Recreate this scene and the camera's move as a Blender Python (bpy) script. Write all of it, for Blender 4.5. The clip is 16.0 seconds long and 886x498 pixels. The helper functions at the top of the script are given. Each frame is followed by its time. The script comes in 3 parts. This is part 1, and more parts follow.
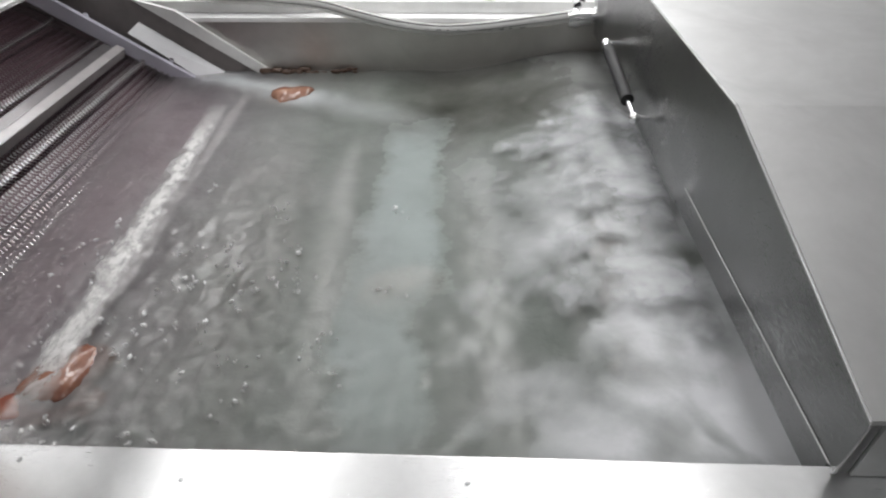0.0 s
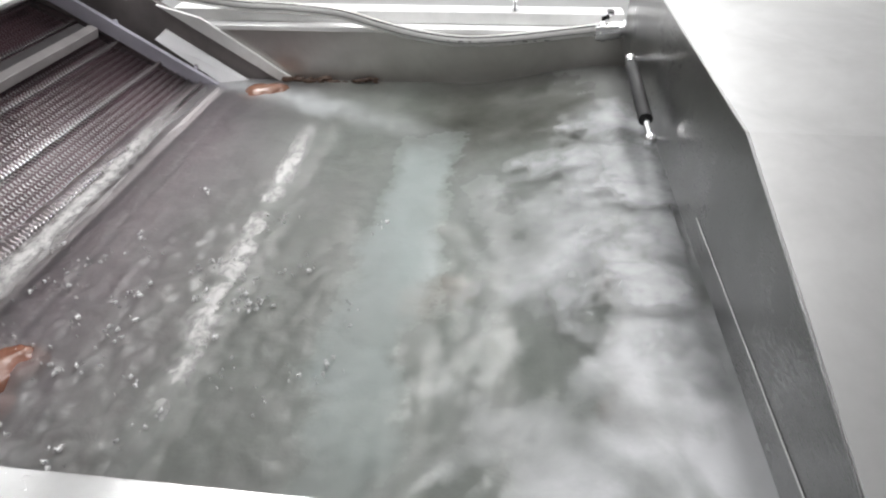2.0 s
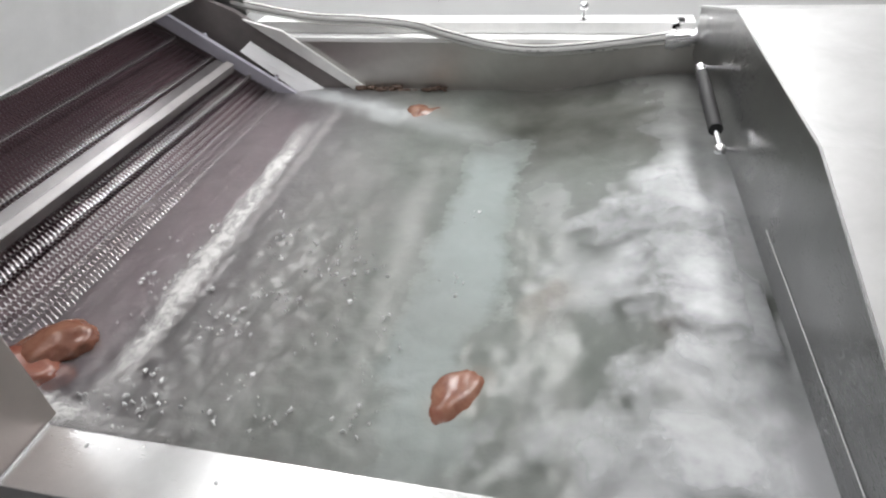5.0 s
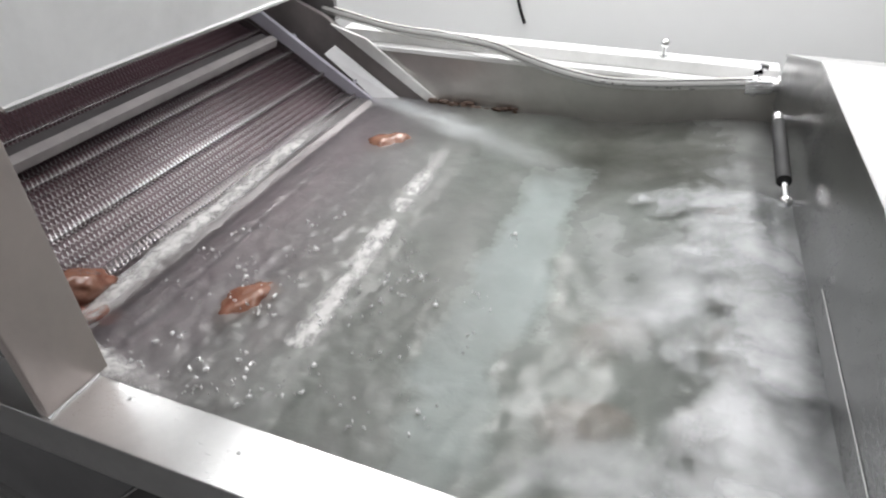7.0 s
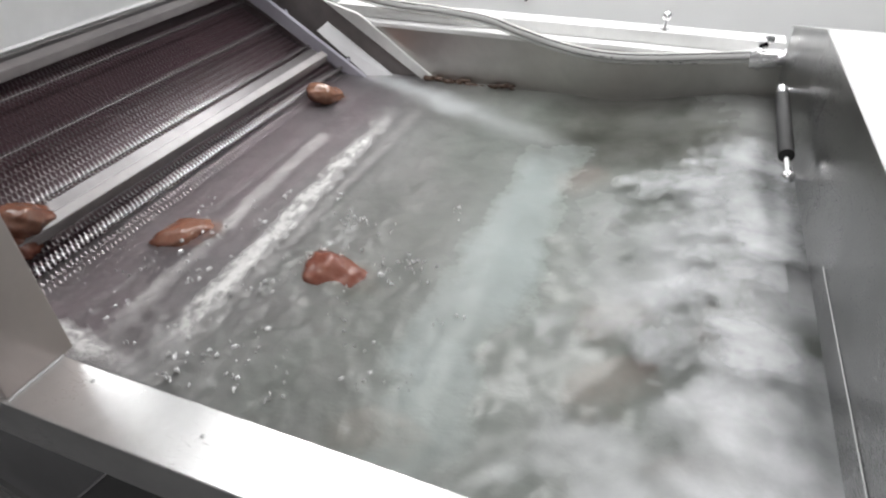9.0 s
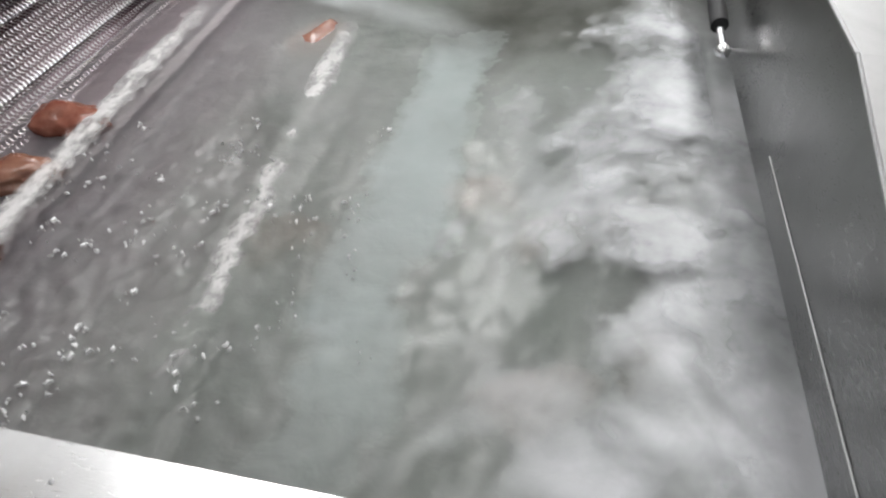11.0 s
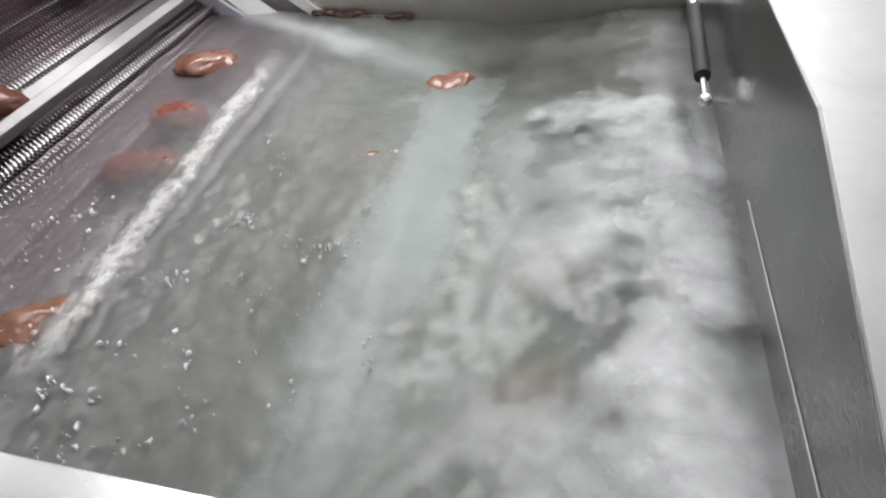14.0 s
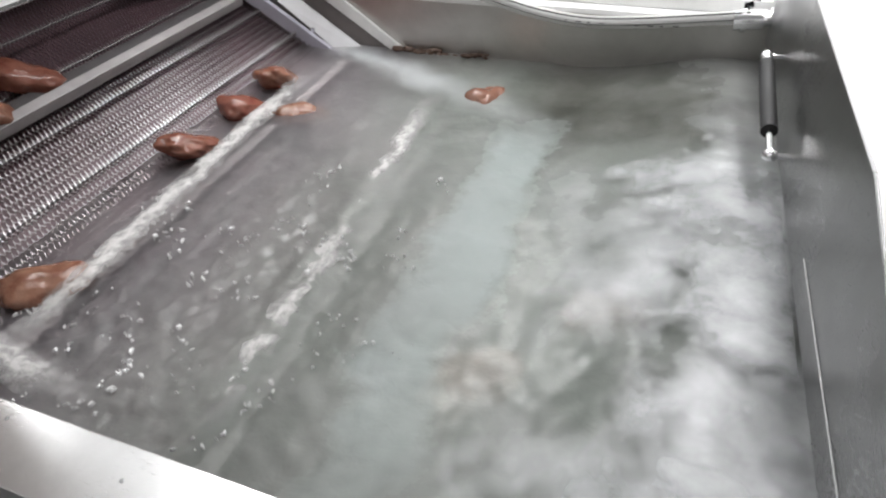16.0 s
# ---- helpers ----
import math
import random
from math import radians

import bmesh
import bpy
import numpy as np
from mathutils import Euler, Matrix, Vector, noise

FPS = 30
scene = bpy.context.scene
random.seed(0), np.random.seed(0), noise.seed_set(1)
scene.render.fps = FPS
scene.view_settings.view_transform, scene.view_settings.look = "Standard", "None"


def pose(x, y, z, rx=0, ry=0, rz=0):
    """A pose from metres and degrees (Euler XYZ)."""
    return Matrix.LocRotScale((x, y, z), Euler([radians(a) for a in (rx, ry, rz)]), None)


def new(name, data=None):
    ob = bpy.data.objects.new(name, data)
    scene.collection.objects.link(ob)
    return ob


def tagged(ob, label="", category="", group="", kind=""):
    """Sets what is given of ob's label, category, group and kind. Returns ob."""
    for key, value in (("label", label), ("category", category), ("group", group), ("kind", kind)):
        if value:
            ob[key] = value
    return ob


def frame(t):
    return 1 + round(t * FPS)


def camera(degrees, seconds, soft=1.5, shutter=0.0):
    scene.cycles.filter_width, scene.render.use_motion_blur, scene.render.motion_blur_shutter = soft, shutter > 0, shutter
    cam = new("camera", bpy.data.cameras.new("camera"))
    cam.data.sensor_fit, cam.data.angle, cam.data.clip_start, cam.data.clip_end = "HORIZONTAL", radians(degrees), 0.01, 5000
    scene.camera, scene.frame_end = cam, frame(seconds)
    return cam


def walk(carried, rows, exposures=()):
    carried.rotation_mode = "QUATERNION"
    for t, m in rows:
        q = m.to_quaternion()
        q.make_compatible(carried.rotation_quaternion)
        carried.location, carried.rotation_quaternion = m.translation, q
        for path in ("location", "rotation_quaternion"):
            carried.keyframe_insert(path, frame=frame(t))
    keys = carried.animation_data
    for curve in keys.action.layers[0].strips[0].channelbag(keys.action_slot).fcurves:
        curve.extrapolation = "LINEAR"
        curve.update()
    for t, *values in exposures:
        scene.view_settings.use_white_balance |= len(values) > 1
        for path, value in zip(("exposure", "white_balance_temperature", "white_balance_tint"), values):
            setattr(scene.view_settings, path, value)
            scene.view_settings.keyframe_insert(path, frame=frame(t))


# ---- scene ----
# The near rail's top is z = 0, its inner edge y = 0; the end plate of the covered section is x = 0.
cam = camera(73.43, 16.0, soft=2.2, shutter=0.4)
# seconds, x, y, z, tilt from straight down, roll, heading
PATH = [
    (0, -0.3344, -0.3114, 0.4901, 51.62, -0.64, 2.47),
    (0.5, -0.3073, -0.2985, 0.4985, 50.91, -0.89, 4.33),
    (1, -0.2918, -0.3020, 0.5108, 52.30, -0.88, 5.47),
    (1.5, -0.2772, -0.2925, 0.4973, 52.93, -0.91, 6.56),
    (2, -0.2632, -0.2597, 0.4814, 52.41, -1.43, 7.61),
    (2.5, -0.2672, -0.2660, 0.4910, 52.30, -1.11, 8.13),
    (3, -0.2832, -0.2770, 0.5006, 52.57, -1.07, 8.33),
    (3.5, -0.2771, -0.2799, 0.4922, 52.97, -1.72, 8.38),
    (4, -0.2782, -0.2866, 0.5095, 52.18, -3.64, 10.66),
    (6.5, -0.2586, -0.2975, 0.5101, 54.35, -1.20, 19.38),
    (7, -0.2525, -0.3051, 0.5135, 54.87, -0.68, 21.26),
    (7.5, -0.2367, -0.3140, 0.5124, 55.92, -0.76, 22.93),
    (8, -0.2284, -0.3175, 0.5097, 56.07, -0.99, 23.65),
    (10.5, -0.2319, -0.1559, 0.4421, 44.72, -2.58, 16.19),
    (11, -0.2441, -0.1413, 0.4401, 42.83, -2.62, 13.64),
    (11.5, -0.2542, -0.1494, 0.4406, 44.12, -1.80, 11.58),
    (12, -0.2499, -0.1550, 0.4424, 44.76, -2.19, 11.53),
    (12.5, -0.2438, -0.1595, 0.4384, 45.52, -1.72, 11.53),
    (13, -0.2468, -0.1624, 0.4423, 46.13, -2.63, 11.07),
    (13.5, -0.2312, -0.1575, 0.4508, 46.13, -2.91, 13.18),
    (14, -0.2269, -0.1607, 0.4641, 46.50, -2.61, 14.03),
    (14.5, -0.2184, -0.1664, 0.4697, 47.58, -2.19, 16.64),
    (15, -0.1989, -0.1718, 0.4742, 49.03, -3.84, 19.62),
    (15.5, -0.1939, -0.1763, 0.4834, 49.69, -3.99, 21.20),
    (16, -0.2054, -0.1805, 0.4855, 49.77, -3.02, 21.92),
]


def camera_pose(x, y, z, tilt, roll, heading):
    return (Matrix.Translation((x, y, z)) @ Matrix.Rotation(radians(heading), 4, "Z")
            @ Matrix.Rotation(radians(tilt), 4, "X") @ Matrix.Rotation(radians(roll), 4, "Z"))


walk(cam, [(r[0], camera_pose(*r[1:])) for r in PATH], exposures=[(0.0, -1.12), (0.6, -1.08), (1.2, -0.98), (2.2, -0.88), (8.0, -0.79), (10.5, -0.88), (13.0, -0.85), (16.0, -0.77)])

# ---- sizes ----
WATER = -0.145          # water level
FAR = 1.28              # inner face of the far wall
HOOD = -0.802           # front of the hood over the belt
FLOOR = -0.98
TILT = math.atan(0.527)  # slope of the belt


def swell(x):
    """How far rising air lifts the water towards the covered end."""
    t = min(max((x + 0.42) / 0.40, 0.0), 1.0)
    return 0.060 * t * t * (3 - 2 * t)


def belt_z(x):
    return -0.738 - 0.527 * x


# ---- light ----
world = bpy.data.worlds.new("world")
scene.world = world
world.use_nodes = True
world.node_tree.nodes["Background"].inputs[0].default_value = (0.9, 0.95, 1.0, 1)
world.node_tree.nodes["Background"].inputs[1].default_value = 0.34

# two panels follow the glare on the rail; the rest are added, unseen, as fill
LAMPS = [(lx, ly) for lx in (-2.85, -1.35, 0.15) for ly in (-1.6, 0.95)] + [(-1.35, 2.15), (0.15, 2.15)]
for lx, ly in LAMPS:
    lamp = bpy.data.lights.new("panel_light", "AREA")
    # the y 2.15 pair is added, and stronger, to brighten the far wall
    lamp.shape, lamp.size, lamp.size_y, lamp.energy = "RECTANGLE", 0.46, 1.0, 60 if ly > 2 else 21.5
    lamp.color = (0.995, 0.99, 0.992)
    ob = new("panel_light", lamp)
    ob.matrix_world = pose(lx, ly, 1.66)


# ---- materials ----
def nodes_of(name):
    m = bpy.data.materials.new(name)
    m.use_nodes = True
    nt = m.node_tree
    return m, nt, nt.nodes["Principled BSDF"], nt.nodes["Material Output"]


def add(nt, kind, **inputs):
    n = nt.nodes.new(kind)
    for k, v in inputs.items():
        n.inputs[k.replace("_", " ")].default_value = v
    return n


def ramp(nt, source, *stops):
    r = nt.nodes.new("ShaderNodeValToRGB")
    while len(r.color_ramp.elements) < len(stops):
        r.color_ramp.elements.new(0.5)
    for e, (pos, c) in zip(r.color_ramp.elements, stops):
        e.position = pos
        e.color = (*c, 1) if isinstance(c, tuple) else (c, c, c, 1)
    nt.links.new(source, r.inputs[0])
    return r.outputs[0]


def maths(nt, op, a, b=0.0):
    n = nt.nodes.new("ShaderNodeMath")
    n.operation = op
    for i, v in enumerate((a, b)):
        if isinstance(v, (int, float)):
            n.inputs[i].default_value = v
        else:
            nt.links.new(v, n.inputs[i])
    return n.outputs[0]


def mixc(nt, fac, a, b):
    n = nt.nodes.new("ShaderNodeMix")
    n.data_type = "RGBA"
    for s, v in ((n.inputs[0], fac), (n.inputs[6], a), (n.inputs[7], b)):
        if isinstance(v, tuple):
            s.default_value = (*v, 1)
        elif isinstance(v, (int, float)):
            s.default_value = v
        else:
            nt.links.new(v, s)
    return n.outputs[2]


def coords(nt, scale=(1, 1, 1), spread=0.0):
    """Object coordinates, stretched, and shifted at random from object to object."""
    tc = nt.nodes.new("ShaderNodeTexCoord")
    mp = nt.nodes.new("ShaderNodeMapping")
    mp.inputs["Scale"].default_value = scale
    nt.links.new(tc.outputs["Object"], mp.inputs["Vector"])
    if spread:
        info = nt.nodes.new("ShaderNodeObjectInfo")
        nt.links.new(maths(nt, "MULTIPLY", info.outputs["Random"], spread), mp.inputs["Location"])
    return mp.outputs[0]


def noise_of(nt, vec, scale, detail=4.0, rough=0.55, distort=0.0):
    n = add(nt, "ShaderNodeTexNoise", Scale=scale, Detail=detail, Roughness=rough, Distortion=distort)
    nt.links.new(vec, n.inputs["Vector"])
    return n.outputs["Fac"]


def bump(nt, bsdf, height, strength, distance):
    b = add(nt, "ShaderNodeBump", Strength=strength, Distance=distance)
    nt.links.new(height, b.inputs["Height"])
    nt.links.new(b.outputs[0], bsdf.inputs["Normal"])


def steel(name, colour, rough, grain=(1, 1, 1), smudge=0.08, metal=1.0, relief=0.12):
    """Brushed sheet: fine grain stretched one way, broad smudges and water marks."""
    m, nt, p, _ = nodes_of(name)
    g = noise_of(nt, coords(nt, grain, 7.0), 60, 3)
    s = noise_of(nt, coords(nt, (1, 1, 1), 5.0), 5, 6, 0.65, 0.4)
    c2 = tuple(c * 0.78 for c in colour)
    nt.links.new(mixc(nt, ramp(nt, s, (0.35, 0.0), (0.7, 1.0)), colour, c2), p.inputs["Base Color"])
    p.inputs["Metallic"].default_value = metal
    r = maths(nt, "ADD", maths(nt, "MULTIPLY", s, smudge * 2), rough - smudge)
    nt.links.new(maths(nt, "ADD", r, maths(nt, "MULTIPLY", maths(nt, "SUBTRACT", g, 0.5), 0.12)), p.inputs["Roughness"])
    bump(nt, p, g, relief, 0.001)
    return m


def plain(name, colour, rough=0.5, metal=0.0, vary=0.15, scale=12, relief=0.1, spread=3.0):
    m, nt, p, _ = nodes_of(name)
    s = noise_of(nt, coords(nt, (1, 1, 1), spread), scale, 6, 0.6)
    c2 = tuple(c * (1 - vary) for c in colour)
    nt.links.new(mixc(nt, ramp(nt, s, (0.3, 0.0), (0.7, 1.0)), colour, c2), p.inputs["Base Color"])
    p.inputs["Metallic"].default_value = metal
    nt.links.new(maths(nt, "ADD", maths(nt, "MULTIPLY", s, 0.2), rough - 0.1), p.inputs["Roughness"])
    if relief:
        bump(nt, p, noise_of(nt, coords(nt, (1, 1, 1), spread), scale * 8, 3), relief, 0.002)
    return m


STEEL_RAIL = steel("brushed_rail_steel", (0.74, 0.74, 0.74), 0.30, (1.5, 30, 30))
STEEL_HOOD = steel("hood_steel", (0.66, 0.67, 0.67), 0.42, (2, 25, 25))
PALE_SHEET = steel("pale_sheet_steel", (0.84, 0.84, 0.84), 0.5, (25, 2, 25), 0.06, 0.22)
COVER_SHEET = steel("cover_sheet_steel", (0.54, 0.54, 0.535), 0.42, (2, 25, 25), 0.06, 0.8)
# darker than the cover sheet: shade on the end plate put into the colour
SHADED_PLATE = steel("shaded_plate_steel", (0.285, 0.285, 0.285), 0.29, (25, 2, 25), 0.05, relief=0.03)
STEEL_WALL = steel("tank_steel", (0.60, 0.585, 0.56), 0.36, (2, 25, 25))
STEEL_JAMB = steel("jamb_steel", (0.50, 0.44, 0.415), 0.36, (25, 25, 2), 0.08, 0.6)
STEEL_EDGE = steel("bright_edge_steel", (0.85, 0.85, 0.85), 0.22)
# darker copy of the steel: shade below the tank and inside the hood
SHADED_STEEL = steel("shaded_underside_steel", (0.29, 0.285, 0.285), 0.5)
WIRE = steel("belt_wire_steel", (0.38, 0.355, 0.365), 0.40)
COIL = steel("coil_wire_steel", (0.58, 0.56, 0.57), 0.34, metal=0.8)
CHROME = plain("chrome", (0.85, 0.85, 0.86), 0.15, 1.0, 0.05, 20, 0)
BLACK = plain("black_enamel", (0.010, 0.010, 0.011), 0.62, 0.0, 0.3, 15, 0.05)
# real plastic on housings and hose; glare painted white on the steel guide
WHITE_PLASTIC_GLARE = plain("white_plastic_and_glare", (0.92, 0.92, 0.94), 0.35, 0.0, 0.12, 8, 0.06)
LILAC = plain("grey_lilac_plastic", (0.56, 0.55, 0.63), 0.35, 0.0, 0.15, 8, 0.06)
FLIGHT = plain("flight_plastic", (0.41, 0.385, 0.385), 0.32, 0.0, 0.25, 14, 0.10)
FOOT = plain("flight_foot_steel", (0.16, 0.15, 0.153), 0.35, 0.4, 0.25, 14, 0.10)
WALL_PAINT = plain("white_wall_paint", (0.87, 0.88, 0.88), 0.6, 0.0, 0.04, 2, 0.05)
CEILING = plain("ceiling_panel_paint", (0.78, 0.78, 0.78), 0.7, 0.0, 0.05, 2, 0.05)
TILE = plain("dark_floor_tile", (0.12, 0.115, 0.116), 0.4, 0.0, 0.35, 6, 0.1)
GROUT = plain("floor_grout", (0.38, 0.37, 0.36), 0.8, 0.0, 0.2, 20, 0.2)
WHITE_GLINT = plain("white_glint", (0.88, 0.88, 0.88), 0.2, 0, 0.05, 20, 0)
TRAY = plain("maroon_wet_tray", (0.115, 0.064, 0.076), 0.5, 0.0, 0.35, 10, 0.1)
DARK_PANEL = plain("dark_panel", (0.085, 0.083, 0.086), 0.5, 0.0, 0.3, 5, 0.1)
WELD = plain("ground_weld", (0.55, 0.55, 0.55), 0.6, 0, 0.1, 20, 0)
PALE_FLANGE = steel("pale_flange_steel", (0.92, 0.92, 0.91), 0.45, (2, 25, 25), 0.05, 0.10)
ROD = steel("cross_rod_steel", (0.26, 0.24, 0.245), 0.42)
SCUM = plain("brown_scum", (0.135, 0.082, 0.058), 0.4, 0.0, 0.5, 60, 0.2)
# near black: the shade on the outer tank wall put into its colour
SHADE_WALL = plain("shaded_outer_wall", (0.028, 0.027, 0.028), 0.5, 0.0, 0.3, 5, 0.1)
SHADED_SIDE = plain("shaded_side_steel", (0.25, 0.225, 0.222), 0.45, 0.0, 0.35, 9, 0.08)
PRINT = plain("hose_print", (0.06, 0.06, 0.06), 0.6, 0, 0.1, 20, 0)


def meat_material():
    m, nt, p, _ = nodes_of("raw_meat")
    v = coords(nt, (1, 1, 1), 9.0)
    s = noise_of(nt, v, 28, 6, 0.65, 0.8)
    info = nt.nodes.new("ShaderNodeObjectInfo")
    a = mixc(nt, info.outputs["Random"], (0.175, 0.046, 0.032), (0.185, 0.082, 0.054))
    b = mixc(nt, info.outputs["Random"], (0.245, 0.095, 0.068), (0.275, 0.155, 0.104))
    nt.links.new(mixc(nt, ramp(nt, s, (0.35, 0.0), (0.68, 1.0)), a, b), p.inputs["Base Color"])
    p.inputs["Roughness"].default_value = 0.20
    p.inputs["Subsurface Weight"].default_value = 0.02
    p.inputs["Subsurface Radius"].default_value = (0.01, 0.004, 0.002)
    bump(nt, p, noise_of(nt, v, 90, 3), 0.35, 0.003)
    return m


def warped(nt, vec, scale, amount, detail=3.0):
    """Coordinates pushed about by a broad noise, so that patterns curl."""
    n = add(nt, "ShaderNodeTexNoise", Scale=scale, Detail=detail, Roughness=0.5)
    nt.links.new(vec, n.inputs["Vector"])
    less = nt.nodes.new("ShaderNodeVectorMath")
    less.operation = "SUBTRACT"
    less.inputs[1].default_value = (0.5, 0.5, 0.5)
    nt.links.new(n.outputs["Color"], less.inputs[0])
    size = nt.nodes.new("ShaderNodeVectorMath")
    size.operation = "SCALE"
    size.inputs["Scale"].default_value = amount
    nt.links.new(less.outputs[0], size.inputs[0])
    both = nt.nodes.new("ShaderNodeVectorMath")
    both.operation = "ADD"
    nt.links.new(vec, both.inputs[0])
    nt.links.new(size.outputs[0], both.inputs[1])
    return both.outputs[0]


def water_material():
    """Murky washing water: clearer over the belt, a lamp reflection painted as a pale band, foamy over the air pipes.
    """
    m, nt, p, out = nodes_of("churned_water")
    v = coords(nt)
    curl = warped(nt, v, 3.6, 0.10)
    sep = nt.nodes.new("ShaderNodeSeparateXYZ")
    nt.links.new(v, sep.inputs[0])
    x, y = sep.outputs[0], sep.outputs[1]
    wob = maths(nt, "MULTIPLY", maths(nt, "SUBTRACT", noise_of(nt, v, 5.5, 6, 0.65), 0.5), 0.24)
    xw = maths(nt, "ADD", x, wob)
    yw = maths(nt, "ADD", y, wob)
    n1 = noise_of(nt, curl, 5.0, 5, 0.50, 0.0)
    n2 = noise_of(nt, curl, 19, 5, 0.55, 0.0)
    n3 = noise_of(nt, v, 2.6, 4, 0.5, 0.6)
    n4 = noise_of(nt, curl, 9.0, 5, 0.55, 0.0)
    # shares by place along the tank
    foam_zone = ramp(nt, maths(nt, "ADD", xw, 1.0), (0.60, 0.0), (0.88, 1.0))
    # pale band across the tank: a lamp's reflection put into the water colour
    pale_band = maths(nt, "SUBTRACT", 1.0, maths(nt, "MULTIPLY", maths(nt, "ABSOLUTE", maths(nt, "ADD", xw, 0.446)), 12.5))
    pale_band = ramp(nt, pale_band, (0.02, 0.0), (0.42, 1.0))
    pale_band = maths(nt, "MULTIPLY", pale_band, ramp(nt, yw, (0.10, 0.45), (0.34, 1.0), (0.82, 1.0), (1.06, 0.0)))
    clear = ramp(nt, maths(nt, "ADD", xw, 1.0), (0.0, 1.0), (0.10, 0.62), (0.50, 0.40))
    far_calm = ramp(nt, yw, (0.84, 1.0), (1.02, 0.22))
    churn = maths(nt, "ADD", maths(nt, "MULTIPLY", n1, 0.74), maths(nt, "MULTIPLY", n2, 0.26))
    churn = maths(nt, "ADD", churn, maths(nt, "MULTIPLY", maths(nt, "ADD", x, 0.165), 0.30))
    churn = maths(nt, "ADD", churn, ramp(nt, maths(nt, "ADD", x, 1.0), (0.84, 0.0), (0.96, 0.07)))
    foam = maths(nt, "MULTIPLY", ramp(nt, churn, (0.475, 0.0), (0.515, 0.40), (0.560, 0.70), (0.64, 1.0)), maths(nt, "MULTIPLY", foam_zone, far_calm))
    # pale wake that runs from the foot of the guides along the far wall into the pale band
    wake = maths(nt, "ABSOLUTE", maths(nt, "ADD", maths(nt, "ADD", y, maths(nt, "MULTIPLY", x, 0.46)), -0.768))
    wake = maths(nt, "ADD", wake, maths(nt, "MULTIPLY", maths(nt, "SUBTRACT", n4, 0.5), 0.16))
    wake = ramp(nt, wake, (0.010, 1.0), (0.074, 0.0))
    wake = maths(nt, "MULTIPLY", wake, ramp(nt, maths(nt, "ADD", x, 1.2), (0.08, 0.0), (0.20, 0.9), (0.50, 0.7), (0.80, 0.0)))
    murk = mixc(nt, ramp(nt, n3, (0.3, 0.0), (0.7, 1.0)), (0.164, 0.188, 0.166), (0.203, 0.222, 0.201))
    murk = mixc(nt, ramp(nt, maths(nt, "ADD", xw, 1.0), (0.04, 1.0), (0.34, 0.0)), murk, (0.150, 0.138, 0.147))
    murk = mixc(nt, ramp(nt, n4, (0.42, 0.0), (0.64, 0.34)), murk, (0.270, 0.275, 0.266))
    murk = mixc(nt, ramp(nt, n4, (0.30, 0.40), (0.42, 0.0)), murk, (0.130, 0.137, 0.126))
    murk = mixc(nt, maths(nt, "MULTIPLY", foam_zone, 0.55), murk, (0.112, 0.122, 0.112))
    # darker far murk, with the far wall's reflection painted into the colour
    far_dark = maths(nt, "MULTIPLY", ramp(nt, yw, (0.76, 0.0), (0.94, 0.95)), ramp(nt, maths(nt, "ADD", xw, 1.0), (0.44, 0.0), (0.60, 1.0)))
    murk = mixc(nt, far_dark, murk, mix_dark(nt, n4))
    murk = mixc(nt, maths(nt, "MULTIPLY", pale_band, ramp(nt, n1, (0.34, 0.92), (0.66, 0.45))), murk, (0.345, 0.398, 0.388))
    murk = mixc(nt, wake, murk, (0.430, 0.448, 0.455))
    ragged = mixc(nt, ramp(nt, n4, (0.36, 0.0), (0.60, 1.0)), (0.300, 0.312, 0.312), (0.500, 0.508, 0.520))
    col = mixc(nt, foam, murk, ragged)
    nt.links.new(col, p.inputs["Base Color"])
    nt.links.new(maths(nt, "ADD", maths(nt, "MULTIPLY", maths(nt, "MAXIMUM", foam, pale_band), 0.22), 0.24), p.inputs["Roughness"])
    p.inputs["IOR"].default_value = 1.33
    h = maths(nt, "ADD", noise_of(nt, v, 26, 5, 0.6, 0.1), maths(nt, "MULTIPLY", n1, 0.2))
    bump(nt, p, h, 0.11, 0.007)
    see = add(nt, "ShaderNodeBsdfRefraction", Roughness=0.30, IOR=1.14)
    see.inputs[0].default_value = (0.90, 0.885, 0.885, 1)
    ripple = add(nt, "ShaderNodeBump", Strength=0.4, Distance=0.02)
    nt.links.new(noise_of(nt, v, 22, 3, 0.5, 0.3), ripple.inputs["Height"])
    nt.links.new(ripple.outputs[0], see.inputs["Normal"])
    mix = nt.nodes.new("ShaderNodeMixShader")
    murky = maths(nt, "MULTIPLY", maths(nt, "MULTIPLY", clear, 0.58), ramp(nt, n2, (0.40, 1.0), (0.70, 0.85)))
    murky = maths(nt, "MULTIPLY", murky, maths(nt, "SUBTRACT", 1.0, maths(nt, "MAXIMUM", foam, wake)))
    nt.links.new(murky, mix.inputs[0])
    nt.links.new(p.outputs[0], mix.inputs[1])
    nt.links.new(see.outputs[0], mix.inputs[2])
    nt.links.new(mix.outputs[0], out.inputs[0])
    return m


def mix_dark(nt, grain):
    """Water by the far wall: the wall's dark reflection put into olive and grey clouds."""
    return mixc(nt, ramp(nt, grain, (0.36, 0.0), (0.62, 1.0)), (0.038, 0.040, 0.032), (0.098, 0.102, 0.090))


